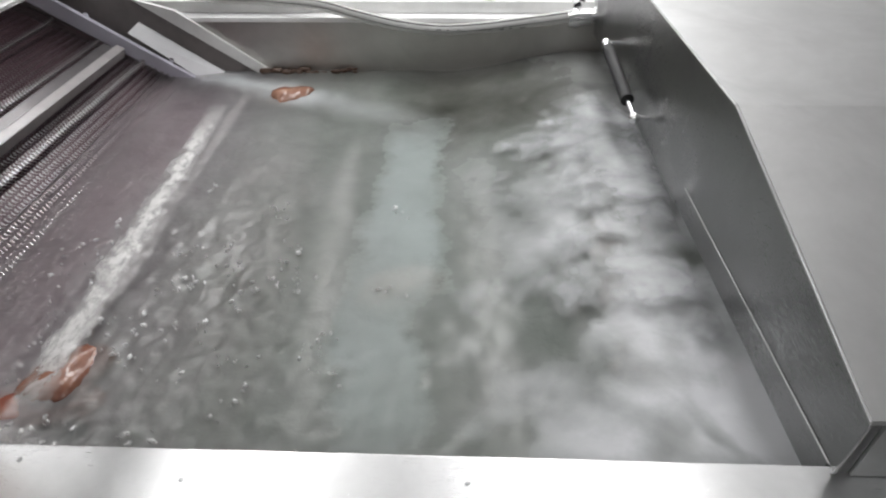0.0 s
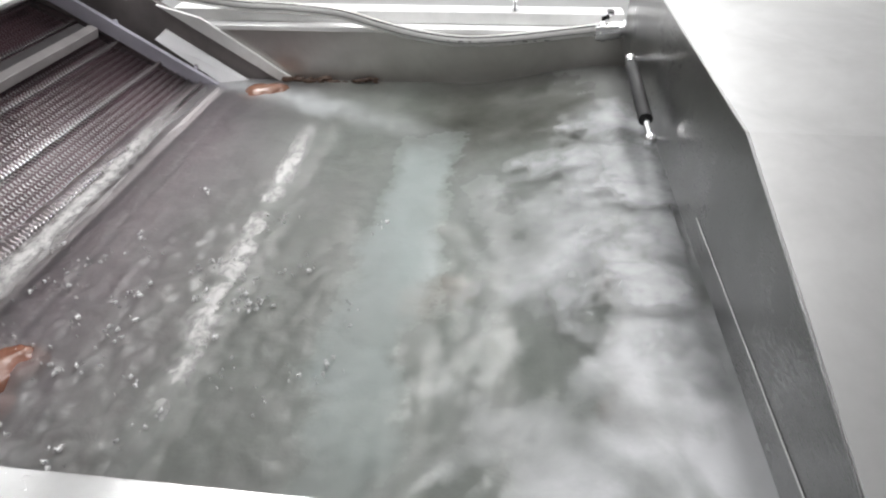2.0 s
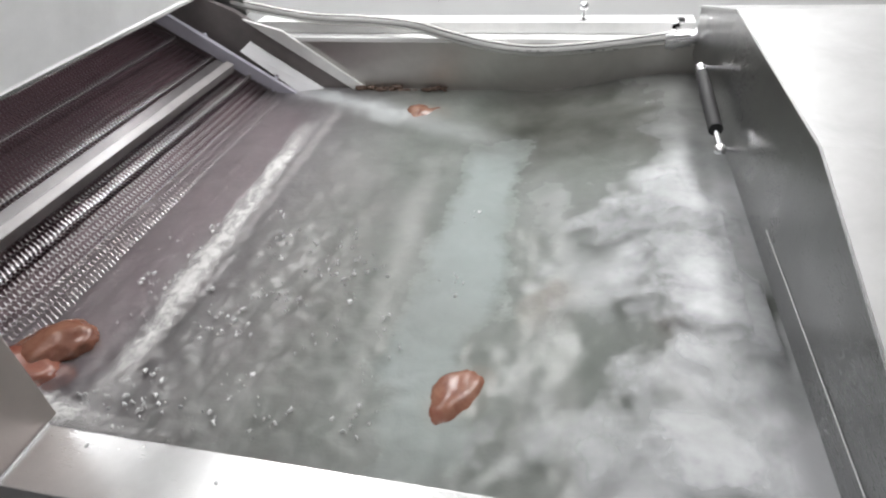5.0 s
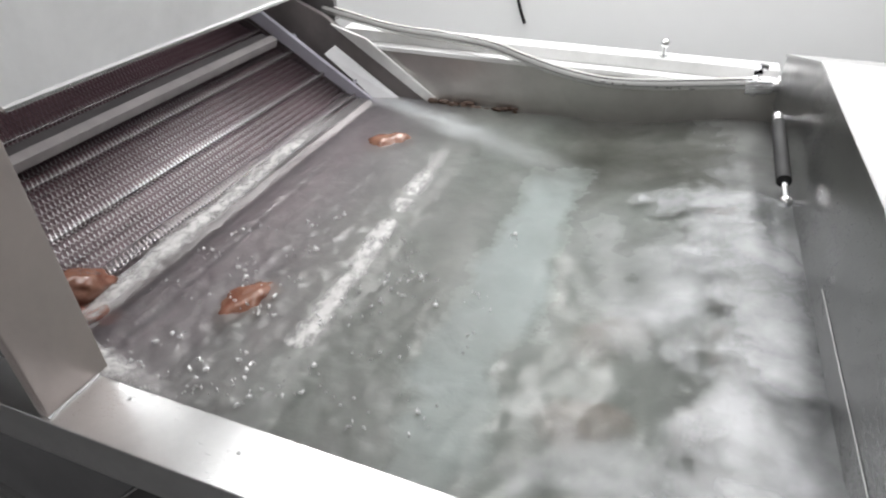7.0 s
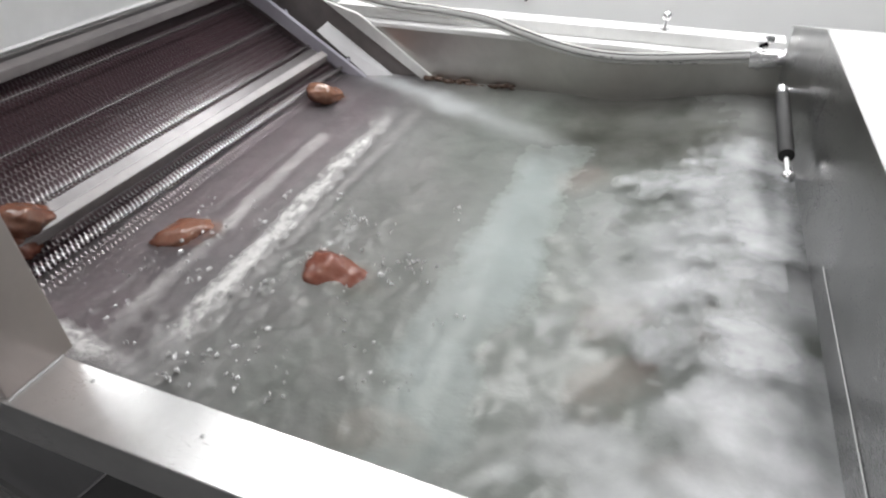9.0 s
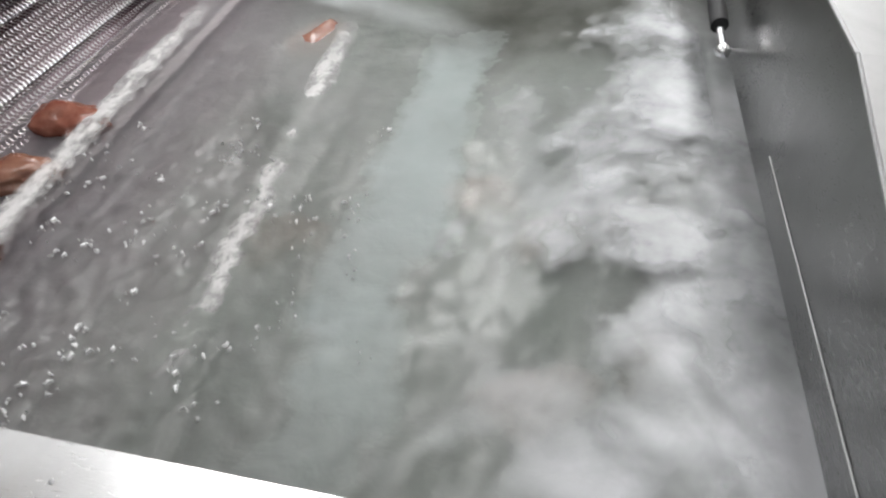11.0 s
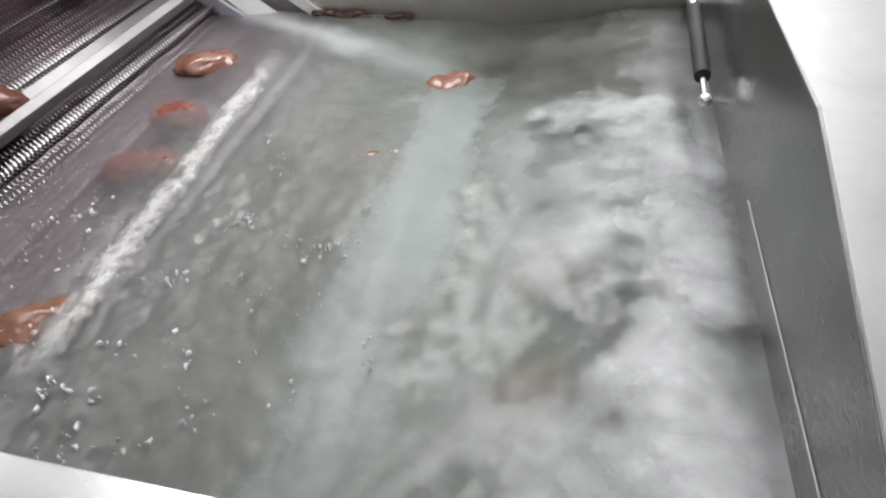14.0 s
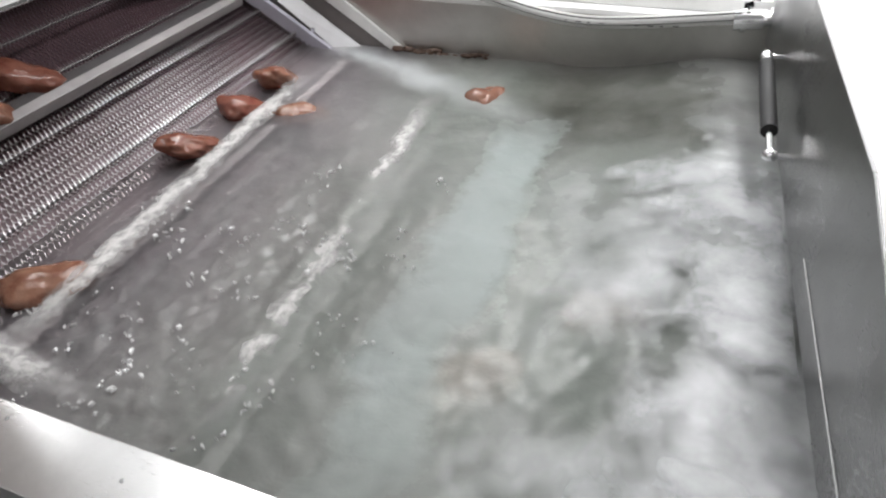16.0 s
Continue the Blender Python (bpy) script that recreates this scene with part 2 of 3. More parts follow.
def foam_material():
    """Ragged foam over the air pipes: dense towards the end plate, torn to nothing at the rim."""
    m, nt, p, out = nodes_of("ragged_foam")
    sep = nt.nodes.new("ShaderNodeSeparateXYZ")
    nt.links.new(coords(nt), sep.inputs[0])
    x, y = sep.outputs[0], sep.outputs[1]
    curl = warped(nt, coords(nt, (1, 1, 1), 20.0), 3.6, 0.085)
    n1 = noise_of(nt, curl, 5.2, 6, 0.55)
    n2 = noise_of(nt, curl, 17, 5, 0.56)
    n3 = noise_of(nt, curl, 8, 5, 0.54)
    body = maths(nt, "ADD", maths(nt, "MULTIPLY", n1, 0.74), maths(nt, "MULTIPLY", n2, 0.26))
    body = maths(nt, "ADD", body, ramp(nt, maths(nt, "ADD", x, 1.0), (0.58, 0.03), (0.78, 0.165), (0.90, 0.235), (0.97, 0.25), (1.0, 0.21)))
    body = maths(nt, "MULTIPLY", body, ramp(nt, y, (0.02, 0.6), (0.14, 1.0), (0.66, 1.0), (0.90, 0.72), (0.98, 0.5)))
    dense = ramp(nt, body, (0.680, 0.0), (0.722, 0.28), (0.768, 0.60), (0.86, 0.90))
    nt.links.new(mixc(nt, ramp(nt, n3, (0.36, 0.0), (0.60, 1.0)), (0.290, 0.303, 0.303), (0.510, 0.520, 0.533)), p.inputs["Base Color"])
    p.inputs["Roughness"].default_value = 0.45
    bump(nt, p, n2, 0.06, 0.003)
    see = nt.nodes.new("ShaderNodeBsdfTransparent")
    mix = nt.nodes.new("ShaderNodeMixShader")
    nt.links.new(dense, mix.inputs[0])
    nt.links.new(see.outputs[0], mix.inputs[1])
    nt.links.new(p.outputs[0], mix.inputs[2])
    nt.links.new(mix.outputs[0], out.inputs[0])
    return m


def streak_material():
    """A torn line of foam: dense along its middle, broken into clumps."""
    m, nt, p, out = nodes_of("streaky_foam")
    flat = coords(nt)
    sep = nt.nodes.new("ShaderNodeSeparateXYZ")
    nt.links.new(flat, sep.inputs[0])
    v = coords(nt, (1.6, 1, 1), 30.0)
    n1 = noise_of(nt, v, 11, 6, 0.6, 0.4)
    n2 = noise_of(nt, v, 48, 5, 0.6, 0.3)
    off = maths(nt, "ADD", sep.outputs[0], maths(nt, "MULTIPLY", maths(nt, "SUBTRACT", n1, 0.5), 0.045))
    rim = maths(nt, "POWER", maths(nt, "MULTIPLY", maths(nt, "ABSOLUTE", off), 25.0), 1.5)
    body = maths(nt, "SUBTRACT", maths(nt, "ADD", maths(nt, "MULTIPLY", n1, 0.5), maths(nt, "MULTIPLY", n2, 0.5)), maths(nt, "MULTIPLY", rim, 0.42))
    ends = ramp(nt, sep.outputs[1], (0.02, 0.0), (0.16, 1.0), (0.75, 0.9), (0.97, 0.0))
    nt.links.new(mixc(nt, n2, (0.40, 0.395, 0.385), (0.82, 0.81, 0.80)), p.inputs["Base Color"])
    p.inputs["Roughness"].default_value = 0.35
    bump(nt, p, n2, 0.3, 0.004)
    see = nt.nodes.new("ShaderNodeBsdfTransparent")
    mix = nt.nodes.new("ShaderNodeMixShader")
    nt.links.new(maths(nt, "MULTIPLY", ramp(nt, body, (0.24, 0.0), (0.36, 0.34), (0.52, 0.90)), ends), mix.inputs[0])
    nt.links.new(see.outputs[0], mix.inputs[1])
    nt.links.new(p.outputs[0], mix.inputs[2])
    nt.links.new(mix.outputs[0], out.inputs[0])
    return m


def clear_material(name, tint, share, rough=0.05):
    """Clear plastic or a film of water: part see-through, part glossy."""
    m, nt, p, out = nodes_of(name)
    p.inputs["Base Color"].default_value = (*tint, 1)
    p.inputs["Roughness"].default_value = rough
    see = nt.nodes.new("ShaderNodeBsdfTransparent")
    see.inputs[0].default_value = (*[0.6 + 0.4 * c for c in tint], 1)
    mix = nt.nodes.new("ShaderNodeMixShader")
    mix.inputs[0].default_value = share
    nt.links.new(p.outputs[0], mix.inputs[1])
    nt.links.new(see.outputs[0], mix.inputs[2])
    nt.links.new(mix.outputs[0], out.inputs[0])
    return m


MEAT = meat_material()
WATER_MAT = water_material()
FOAM = foam_material()
STREAK = streak_material()
DROP = clear_material("water_drop", (0.75, 0.76, 0.76), 0.55, 0.04)
HOSE_CLEAR = clear_material("clear_hose_plastic", (0.72, 0.72, 0.70), 0.45, 0.15)


# ---- mesh helpers ----
def mesh_of(name, bm, material, smooth=False):
    me = bpy.data.meshes.new(name)
    bm.normal_update()
    bm.to_mesh(me)
    bm.free()
    me.materials.append(material)
    if smooth:
        for poly in me.polygons:
            poly.use_smooth = True
    return me


def part(name, bm, material, parent=None, label="", smooth=False):
    ob = new(name, mesh_of(name, bm, material, smooth))
    ob.parent = parent
    if label:
        ob["label"] = label
    return ob


def box(bm, x0, x1, y0, y1, z0, z1, bevel=0.0):
    vs = [bm.verts.new((x, y, z)) for x in (x0, x1) for y in (y0, y1) for z in (z0, z1)]
    fs = [bm.faces.new([vs[i] for i in q]) for q in
          ((0, 1, 3, 2), (4, 6, 7, 5), (0, 4, 5, 1), (2, 3, 7, 6), (0, 2, 6, 4), (1, 5, 7, 3))]
    if bevel:
        edges = {e for fc in fs for e in fc.edges}
        bmesh.ops.bevel(bm, geom=list(edges), offset=bevel, segments=2, affect="EDGES", profile=0.6)
    return bm


def boxed(*a, **k):
    return box(bmesh.new(), *a, **k)


def prism(profile, axis, lo, hi, bevel=0.0):
    """A profile of (u, v) extruded along x (u, v = y, z) or along y (u, v = x, z)."""
    bm = bmesh.new()

    def place(u, v, w):
        return (w, u, v) if axis == "x" else (u, w, v)

    a = [bm.verts.new(place(u, v, lo)) for u, v in profile]
    b = [bm.verts.new(place(u, v, hi)) for u, v in profile]
    n = len(profile)
    bm.faces.new(a)
    bm.faces.new(b[::-1])
    for i in range(n):
        bm.faces.new((a[i], b[i], b[(i + 1) % n], a[(i + 1) % n]))
    bmesh.ops.recalc_face_normals(bm, faces=bm.faces)
    if bevel:
        bmesh.ops.bevel(bm, geom=list(bm.edges), offset=bevel, segments=2, affect="EDGES", profile=0.6)
    return bm


def rod(bm, a, b, r, sides=12, r2=None):
    a, b = Vector(a), Vector(b)
    d = b - a
    m = Matrix.Translation((a + b) / 2) @ d.to_track_quat("Z", "Y").to_matrix().to_4x4()
    bmesh.ops.create_cone(bm, cap_ends=True, segments=sides, radius1=r, radius2=r if r2 is None else r2, depth=d.length, matrix=m)
    return bm


def rodded(*a, **k):
    return rod(bmesh.new(), *a, **k)


def tube(points, r, sides=10, steps=8):
    """A round tube along a smooth line through the points."""
    pts = [Vector(p) for p in points]
    line = []
    for i in range(len(pts) - 1):
        p0, p1, p2, p3 = pts[max(i - 1, 0)], pts[i], pts[i + 1], pts[min(i + 2, len(pts) - 1)]
        for k in range(steps):
            t = k / steps
            line.append(0.5 * (2 * p1 + (p2 - p0) * t + (2 * p0 - 5 * p1 + 4 * p2 - p3) * t * t + (3 * p1 - p0 - 3 * p2 + p3) * t ** 3))
    line.append(pts[-1])
    bm, rings = bmesh.new(), []
    for i, c in enumerate(line):
        d = (line[min(i + 1, len(line) - 1)] - line[max(i - 1, 0)]).normalized()
        u = d.cross(Vector((0, 1, 0.2))).normalized()
        w = d.cross(u)
        rings.append([bm.verts.new(c + r * (math.cos(2 * math.pi * j / sides) * u + math.sin(2 * math.pi * j / sides) * w)) for j in range(sides)])
    for a, b in zip(rings, rings[1:]):
        for j in range(sides):
            bm.faces.new((a[j], a[(j + 1) % sides], b[(j + 1) % sides], b[j]))
    bmesh.ops.recalc_face_normals(bm, faces=bm.faces)
    return bm


def empty(name, m, label, category, group="", kind=""):
    ob = new(name)
    ob.empty_display_size = 0.05
    ob.matrix_basis = m
    return tagged(ob, label, category, group, kind)


# ---- room ----
def room():
    floor = tagged(new("floor", mesh_of("floor", boxed(-4.2, 3.2, -3.2, 3.0, FLOOR - 0.1, FLOOR - 0.006), GROUT)),
                   "dark tiled floor with pale grout joints", "floor", kind="structure")
    for name, a in (("wall_north", (-4.2, 3.2, 2.7, 2.85, FLOOR, 2.0)), ("wall_south", (-4.2, 3.2, -3.35, -3.2, FLOOR, 2.0)),
                    ("wall_west", (-4.35, -4.2, -3.2, 2.7, FLOOR, 2.0)), ("wall_east", (3.2, 3.35, -3.2, 2.7, FLOOR, 2.0))):
        tagged(new(name, mesh_of(name, boxed(*a), WALL_PAINT)), "plain white painted wall", "wall", kind="structure")
    tagged(new("ceiling", mesh_of("ceiling", boxed(-4.2, 3.2, -3.2, 2.7, 1.72, 1.86), CEILING)), "white ceiling", "ceiling", kind="structure")
    for lx, ly in LAMPS:
        fixture = empty("ceiling_light", pose(lx, ly, 1.68), "unseen white flat ceiling light panel, switched on", "lamp", "ceiling lights")
        part("housing", boxed(-0.26, 0.26, -0.53, 0.53, 0.0, 0.04, bevel=0.006), WHITE_PLASTIC_GLARE, fixture)
    cable = empty("cable", pose(-0.97, 2.69, -0.27), "black cable hanging on the white wall", "cable")
    part("cord", tube([(-0.09, 0, 0.6), (-0.07, -0.005, 0.35), (-0.04, -0.005, 0.12), (0.0, 0, 0.0)], 0.008, 8), BLACK, cable, smooth=True)
    return floor


FLOOR_OB = room()


# ---- tank ----
def tank():
    t = empty("wash_tank", pose(0, 0, 0), "brushed stainless steel washing tank full of churning water", "tank")
    # near wall, far wall, right end, bottom and the bottom that rises under the belt
    side = [(-0.15, -0.90), (1.1, -0.90), (1.1, -0.045), (-0.67, -0.045), (-1.0, -0.41)]
    part("near_wall", prism(side, "y", -0.03, 0.0), SHADE_WALL, t, "outer tank wall, its shade put in as black")
    panel = part("near_slope_panel", prism([(-0.676, -0.046), (-1.006, -0.41), (-1.75, -0.046)], "y", -0.029, -0.004), DARK_PANEL, t, "dark grey outer panel")
    part("panel_trim", rodded((-0.673, -0.031, -0.048), (-1.003, -0.031, -0.41), 0.0025, 6), STEEL_EDGE, panel, "bright panel edge")
    part("far_wall", prism([(-0.10, -0.90), (1.1, -0.90), (1.1, -0.004), (-1.135, -0.004), (-0.845, -0.20)], "y", FAR, FAR + 0.02), STEEL_WALL, t)
    part("far_lower_wall", prism([(-0.15, -0.90), (-0.10, -0.90), (-0.845, -0.2), (-1.135, -0.004), (-1.9, -0.004)], "y", FAR + 0.022, FAR + 0.03), STEEL_WALL, t)
    part("end_wall", boxed(1.1, 1.12, -0.03, FAR + 0.02, -0.90, 0.0), STEEL_WALL, t)
    part("baffle", boxed(0.048, 0.060, 0.0, FAR, -0.90, -0.01), STEEL_WALL, t)
    part("bottom", boxed(-0.15, 1.1, -0.03, FAR + 0.02, -0.93, -0.90), SHADED_STEEL, t)
    part("sloping_bottom", prism([(-0.15, -0.90), (-0.15, -0.93), (-3.0, 0.57), (-3.0, 0.60)], "y", -0.03, FAR + 0.02), SHADED_STEEL, t)
    for lx in (-0.9, 0.9):
        for ly in (0.05, 1.2):
            part("leg", boxed(lx - 0.03, lx + 0.03, ly - 0.03, ly + 0.03, FLOOR, -0.3 if lx < 0 else -0.93), SHADED_STEEL, t)
    # near rail: folded section with a deep outer skirt
    part("near_rail", prism([(-0.072, 0.0), (0.0, 0.0), (0.0, -0.045), (-0.004, -0.045), (-0.004, -0.005), (-0.067, -0.005), (-0.067, -0.067), (-0.072, -0.067)], "x", -2.1, 1.15, bevel=0.0015), STEEL_RAIL, t, "bright brushed steel rim")
    part("rail_underside", boxed(-2.1, 1.15, -0.066, -0.005, -0.046, -0.040), SHADED_STEEL, t)
    # far rail
    part("far_rail", prism([(FAR - 0.003, 0.0), (FAR + 0.10, 0.0), (FAR + 0.10, -0.04), (FAR - 0.003, -0.012)], "x", -1.13, 1.15, bevel=0.002), PALE_FLANGE, t, "bright brushed steel rim")
    part("far_rail_step", prism([(FAR + 0.035, 0.001), (FAR + 0.10, 0.001), (FAR + 0.10, 0.03), (FAR + 0.04, 0.03)], "x", -1.2, 0.0, bevel=0.002), PALE_FLANGE, t)
    # sloping flange of the far wall beside the belt
    part("sloping_flange", prism([(-0.840, -0.165), (-0.885, -0.165), (-1.215, 0.052), (-1.10, 0.020)], "y", FAR - 0.012, FAR - 0.002, bevel=0.0015), PALE_FLANGE, t, "pale folded steel flange")
    return t


tank()


def right_cover():
    h = empty("tank_cover", pose(0, 0, 0), "closed stainless steel cover over the tank end", "cover")
    prof = [(-0.007, 0.0), (-0.007, 0.083), (0.376, 0.173), (0.904, 0.173), (1.287, 0.075), (1.287, -0.04), (0.004, -0.04), (0.004, 0.0)]
    plate = part("end_plate", prism(prof, "x", 0.0, 0.012), SHADED_PLATE, h, "steel end plate, darkened for its shaded side")
    top = [(-0.012, 0.078), (0.376, 0.171), (0.904, 0.171), (1.292, 0.073), (1.292, 0.078), (0.904, 0.176), (0.376, 0.176), (-0.012, 0.084)]
    sheet = part("top_sheet", prism(top, "x", -0.004, 1.12), COVER_SHEET, h, "pale satin steel sheet")
    part("front_sheet", boxed(0.013, 1.12, -0.010, -0.004, 0.001, 0.077), STEEL_HOOD, h)
    edge = tube([(-0.004, -0.012, 0.082), (-0.004, 0.18, 0.1285), (-0.004, 0.376, 0.175)], 0.0018, 6, 2)
    part("folded_edge", edge, STEEL_EDGE, sheet)
    edge = tube([(-0.004, 0.377, 0.175), (-0.004, 0.64, 0.175), (-0.004, 0.904, 0.175)], 0.0018, 6, 2)
    part("folded_edge", edge, STEEL_EDGE, sheet)
    part("weld_seam", rodded((-0.0012, 0.0, 0.002), (-0.0012, 0.46, 0.002), 0.0009, 6), WELD, plate, "bright ground weld seam")
    part("front_corner_edge", rodded((-0.001, -0.008, 0.002), (-0.001, -0.010, 0.081), 0.002, 6), SHADED_PLATE, plate)
    return h


right_cover()


def gas_spring():
    g = empty("gas_spring", pose(0, 0, 0), "black gas spring with chrome ball studs on the end plate", "gas spring")
    a, b = Vector((-0.029, 0.997, 0.034)), Vector((-0.029, 0.690, 0.006))
    d = (b - a).normalized()
    part("cylinder", rodded(a + d * 0.028, a + d * 0.245, 0.0125, 20), BLACK, g, "black enamelled cylinder", smooth=False)
    part("piston_rod", rodded(a + d * 0.245, b, 0.005, 12), CHROME, g, "chrome piston rod")
    for e in (a, b):
        bm = bmesh.new()
        bmesh.ops.create_icosphere(bm, subdivisions=2, radius=0.011, matrix=Matrix.Translation(e))
        if e is a:
            rod(bm, e, e + d * 0.03, 0.008)
        socket = part("ball_socket", bm, CHROME, g, smooth=True)
        part("stud", rodded(e, (0.0005, e.y, e.z), 0.0045, 10), CHROME, socket)
    return g


gas_spring()


def hose():
    h = empty("hose", pose(0, 0, 0), "clear plastic water hose with faint printing on the far rim", "hose")
    y = FAR - 0.016
    line = [(-1.26, y + 0.06, 0.075), (-1.18, y + 0.05, 0.062), (-1.02, y + 0.05, 0.036), (-0.86, y + 0.045, 0.030), (-0.72, y + 0.02, 0.024), (-0.62, y - 0.004, 0.006),
            (-0.51, y - 0.008, -0.018), (-0.40, y - 0.008, -0.030), (-0.29, y - 0.008, -0.024), (-0.16, y - 0.006, -0.008), (-0.045, y - 0.006, 0.008)]
    line = [(x, yy, z + 0.007) for x, yy, z in line]
    part("outer_tube", tube(line, 0.0145, 14), HOSE_CLEAR, h, "clear plastic", smooth=True)
    part("inner_tube", tube([(x, yy, z) for x, yy, z in line], 0.0085, 10), WHITE_PLASTIC_GLARE, h, "pale inner tube", smooth=True)
    part("stripe", tube([(x, yy - 0.009, z + 0.012) for x, yy, z in line], 0.0017, 6), BLACK, h, smooth=True)
    part("stripe", tube([(x, yy - 0.0142, z - 0.001) for x, yy, z in line], 0.0012, 6), PRINT, h, smooth=True)
    for i in range(10):
        x = -0.44 + 0.027 * i
        z = -0.0315 + 0.25 * (x + 0.36) ** 2
        part("print_bar", boxed(x, x + 0.007 + 0.006 * (i % 2), y - 0.0222, y - 0.0212, z + 0.0105, z + 0.0128), PRINT, h)
    coupling = part("coupling", rodded((-0.075, y - 0.006, 0.004), (-0.018, y - 0.006, 0.011), 0.021, 16), CHROME, h, "chrome hose coupling")
    part("clamp", rodded((-0.062, y - 0.006, 0.0055), (-0.052, y - 0.006, 0.0068), 0.025, 16), CHROME, coupling)
    part("pipe_stub", rodded((-0.02, y - 0.006, 0.0125), (0.0, y - 0.006, 0.0135), 0.016, 14), CHROME, h)
    part("pipe_bend", tube([(-0.05, y + 0.02, 0.03), (-0.05, y + 0.05, 0.035), (-0.03, y + 0.06, 0.032)], 0.01, 10), CHROME, h, smooth=True)
    k = empty("clamp_knob", pose(-0.275, FAR + 0.06, 0.03), "small steel wing bolt on the far rim", "bolt")
    part("shank", rodded((0, 0, 0), (0, 0, 0.028), 0.004, 10), CHROME, k)
    bm = bmesh.new()
    bmesh.ops.create_icosphere(bm, subdivisions=2, radius=0.012, matrix=Matrix.Translation((0, 0, 0.034)))
    part("head", bm, CHROME, k, smooth=True)
    part("washer", rodded((0, 0, 0), (0, 0, 0.003), 0.014, 14), CHROME, k)


hose()


# ---- hood over the belt ----
def belt_hood():
    h = empty("belt_hood", pose(0, 0, 0), "stainless steel hood over the rising mesh belt", "hood")

    front = part("front_panel", boxed(HOOD - 0.012, HOOD, 0.026, FAR + 0.03, 0.312, 0.45), PALE_SHEET, h, "pale satin steel front panel")
    part("front_edge", rodded((HOOD, 0.026, 0.313), (HOOD, FAR + 0.03, 0.313), 0.0035, 6), STEEL_EDGE, front)
    # unseen cover, placed so its shadow falls on the upper belt
    part("rear_cover", prism([(-1.315, 0.315), (-1.315, 0.33), (-3.0, 1.06), (-3.0, 1.045)], "y", 0.026, FAR + 0.03), PALE_SHEET, h)
    # unseen flange, added to keep lamp light off the upper flights
    part("top_flange", boxed(-0.90, HOOD - 0.012, 0.026, FAR + 0.03, 0.438, 0.45), PALE_SHEET, h)
    jamb = part("near_jamb", prism([(HOOD, 0.0015), (HOOD, 0.47), (-3.0, 1.12), (-3.0, 0.12), (HOOD - 0.014, 0.12), (HOOD - 0.014, 0.0015)], "y", -0.068, 0.014, bevel=0.002), STEEL_JAMB, h, "brownish reflecting steel jamb")
    part("jamb_weld", rodded((HOOD + 0.001, -0.068, 0.0015), (HOOD + 0.001, 0.0, 0.0015), 0.0022, 6), STEEL_EDGE, jamb)
    # dark sheet put in for the shade of the gap below the hood side
    part("side_gap_panel", boxed(-2.1, HOOD - 0.016, -0.02, -0.01, 0.001, 0.12), DARK_PANEL, h)
    part("far_side", prism([(-1.22, 0.05), (-1.22, 0.42), (-3.0, 1.0), (-3.0, 0.3), (-1.9, -0.004)], "y", FAR + 0.032, FAR + 0.05), SHADED_STEEL, h)
    part("back", boxed(-3.02, -3.0, -0.068, FAR + 0.05, 0.12, 1.05), SHADED_STEEL, h)
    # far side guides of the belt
    # reflecting steel guide, its glare painted as even white
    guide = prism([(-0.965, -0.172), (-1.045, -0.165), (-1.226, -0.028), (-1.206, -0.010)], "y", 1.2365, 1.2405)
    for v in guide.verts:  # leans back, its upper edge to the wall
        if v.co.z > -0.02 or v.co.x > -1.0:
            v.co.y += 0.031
    part("white_guide", guide, WHITE_PLASTIC_GLARE, h, "steel guide strip, its bright reflection put in as white")
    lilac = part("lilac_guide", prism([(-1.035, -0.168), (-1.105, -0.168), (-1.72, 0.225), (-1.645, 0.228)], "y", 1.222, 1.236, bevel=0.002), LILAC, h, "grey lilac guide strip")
    # far side wall, with the hood's shade put into its dark colour
    part("dark_liner", prism([(-0.9, -0.35), (-1.3, -0.35), (-1.95, 0.2), (-1.95, 0.36), (-1.24, 0.07), (-0.9, -0.16)], "y", FAR - 0.0005, FAR + 0.018), SHADED_SIDE, h)
    for i in range(3):
        s = i * 0.19
        part("bolt", rodded((-1.13 - s, 1.245, -0.10 + 0.62 * s), (-1.13 - s, 1.236, -0.10 + 0.62 * s), 0.007, 8), CHROME, lilac)
    return h


belt_hood()


# ---- mesh belt ----
PITCH = 0.306 / math.cos(TILT)      # from flight to flight along the slope
BAY = PITCH / 3                     # from cross rod to cross rod
BELT_Y0, BELT_Y1 = 0.05, 1.225
SPEED = 0.0625 / math.cos(TILT)
FIRST = -0.9475                      # where one flight stands at the start


def spiral_mesh(step, width, n, rise=0.0032, r=0.0009, material=None):
    """One row of the woven belt: a flattened wire spiral, its upper strokes slanting one way, its lower ones back."""
    verts, faces = [], []
    pitch = width / n
    lo, hi = 0.12 * step, 0.62 * step
    for i in range(n):
        y = i * pitch
        for s, dy, z in ((lo, 0.0, rise), (hi, 0.42 * pitch, rise), (hi + 0.001, 0.52 * pitch, -rise), (lo - 0.001, 0.94 * pitch, -rise)):
            w = r if z > 0 else 0.4 * r
            for ds, dz in ((-w, -w), (w, -w), (w, w), (-w, w)):
                verts.append((s + ds * 0.6, y + dy + ds, z + dz))
    for i in range(4 * n - 1):
        a, b = 4 * i, 4 * i + 4
        for j in range(4):
            k = (j + 1) % 4
            faces.append((a + j, a + k, b + k, b + j))
    me = bpy.data.meshes.new("wire_spiral")
    me.from_pydata(verts, [], faces)
    me.materials.append(material or WIRE)
    return me


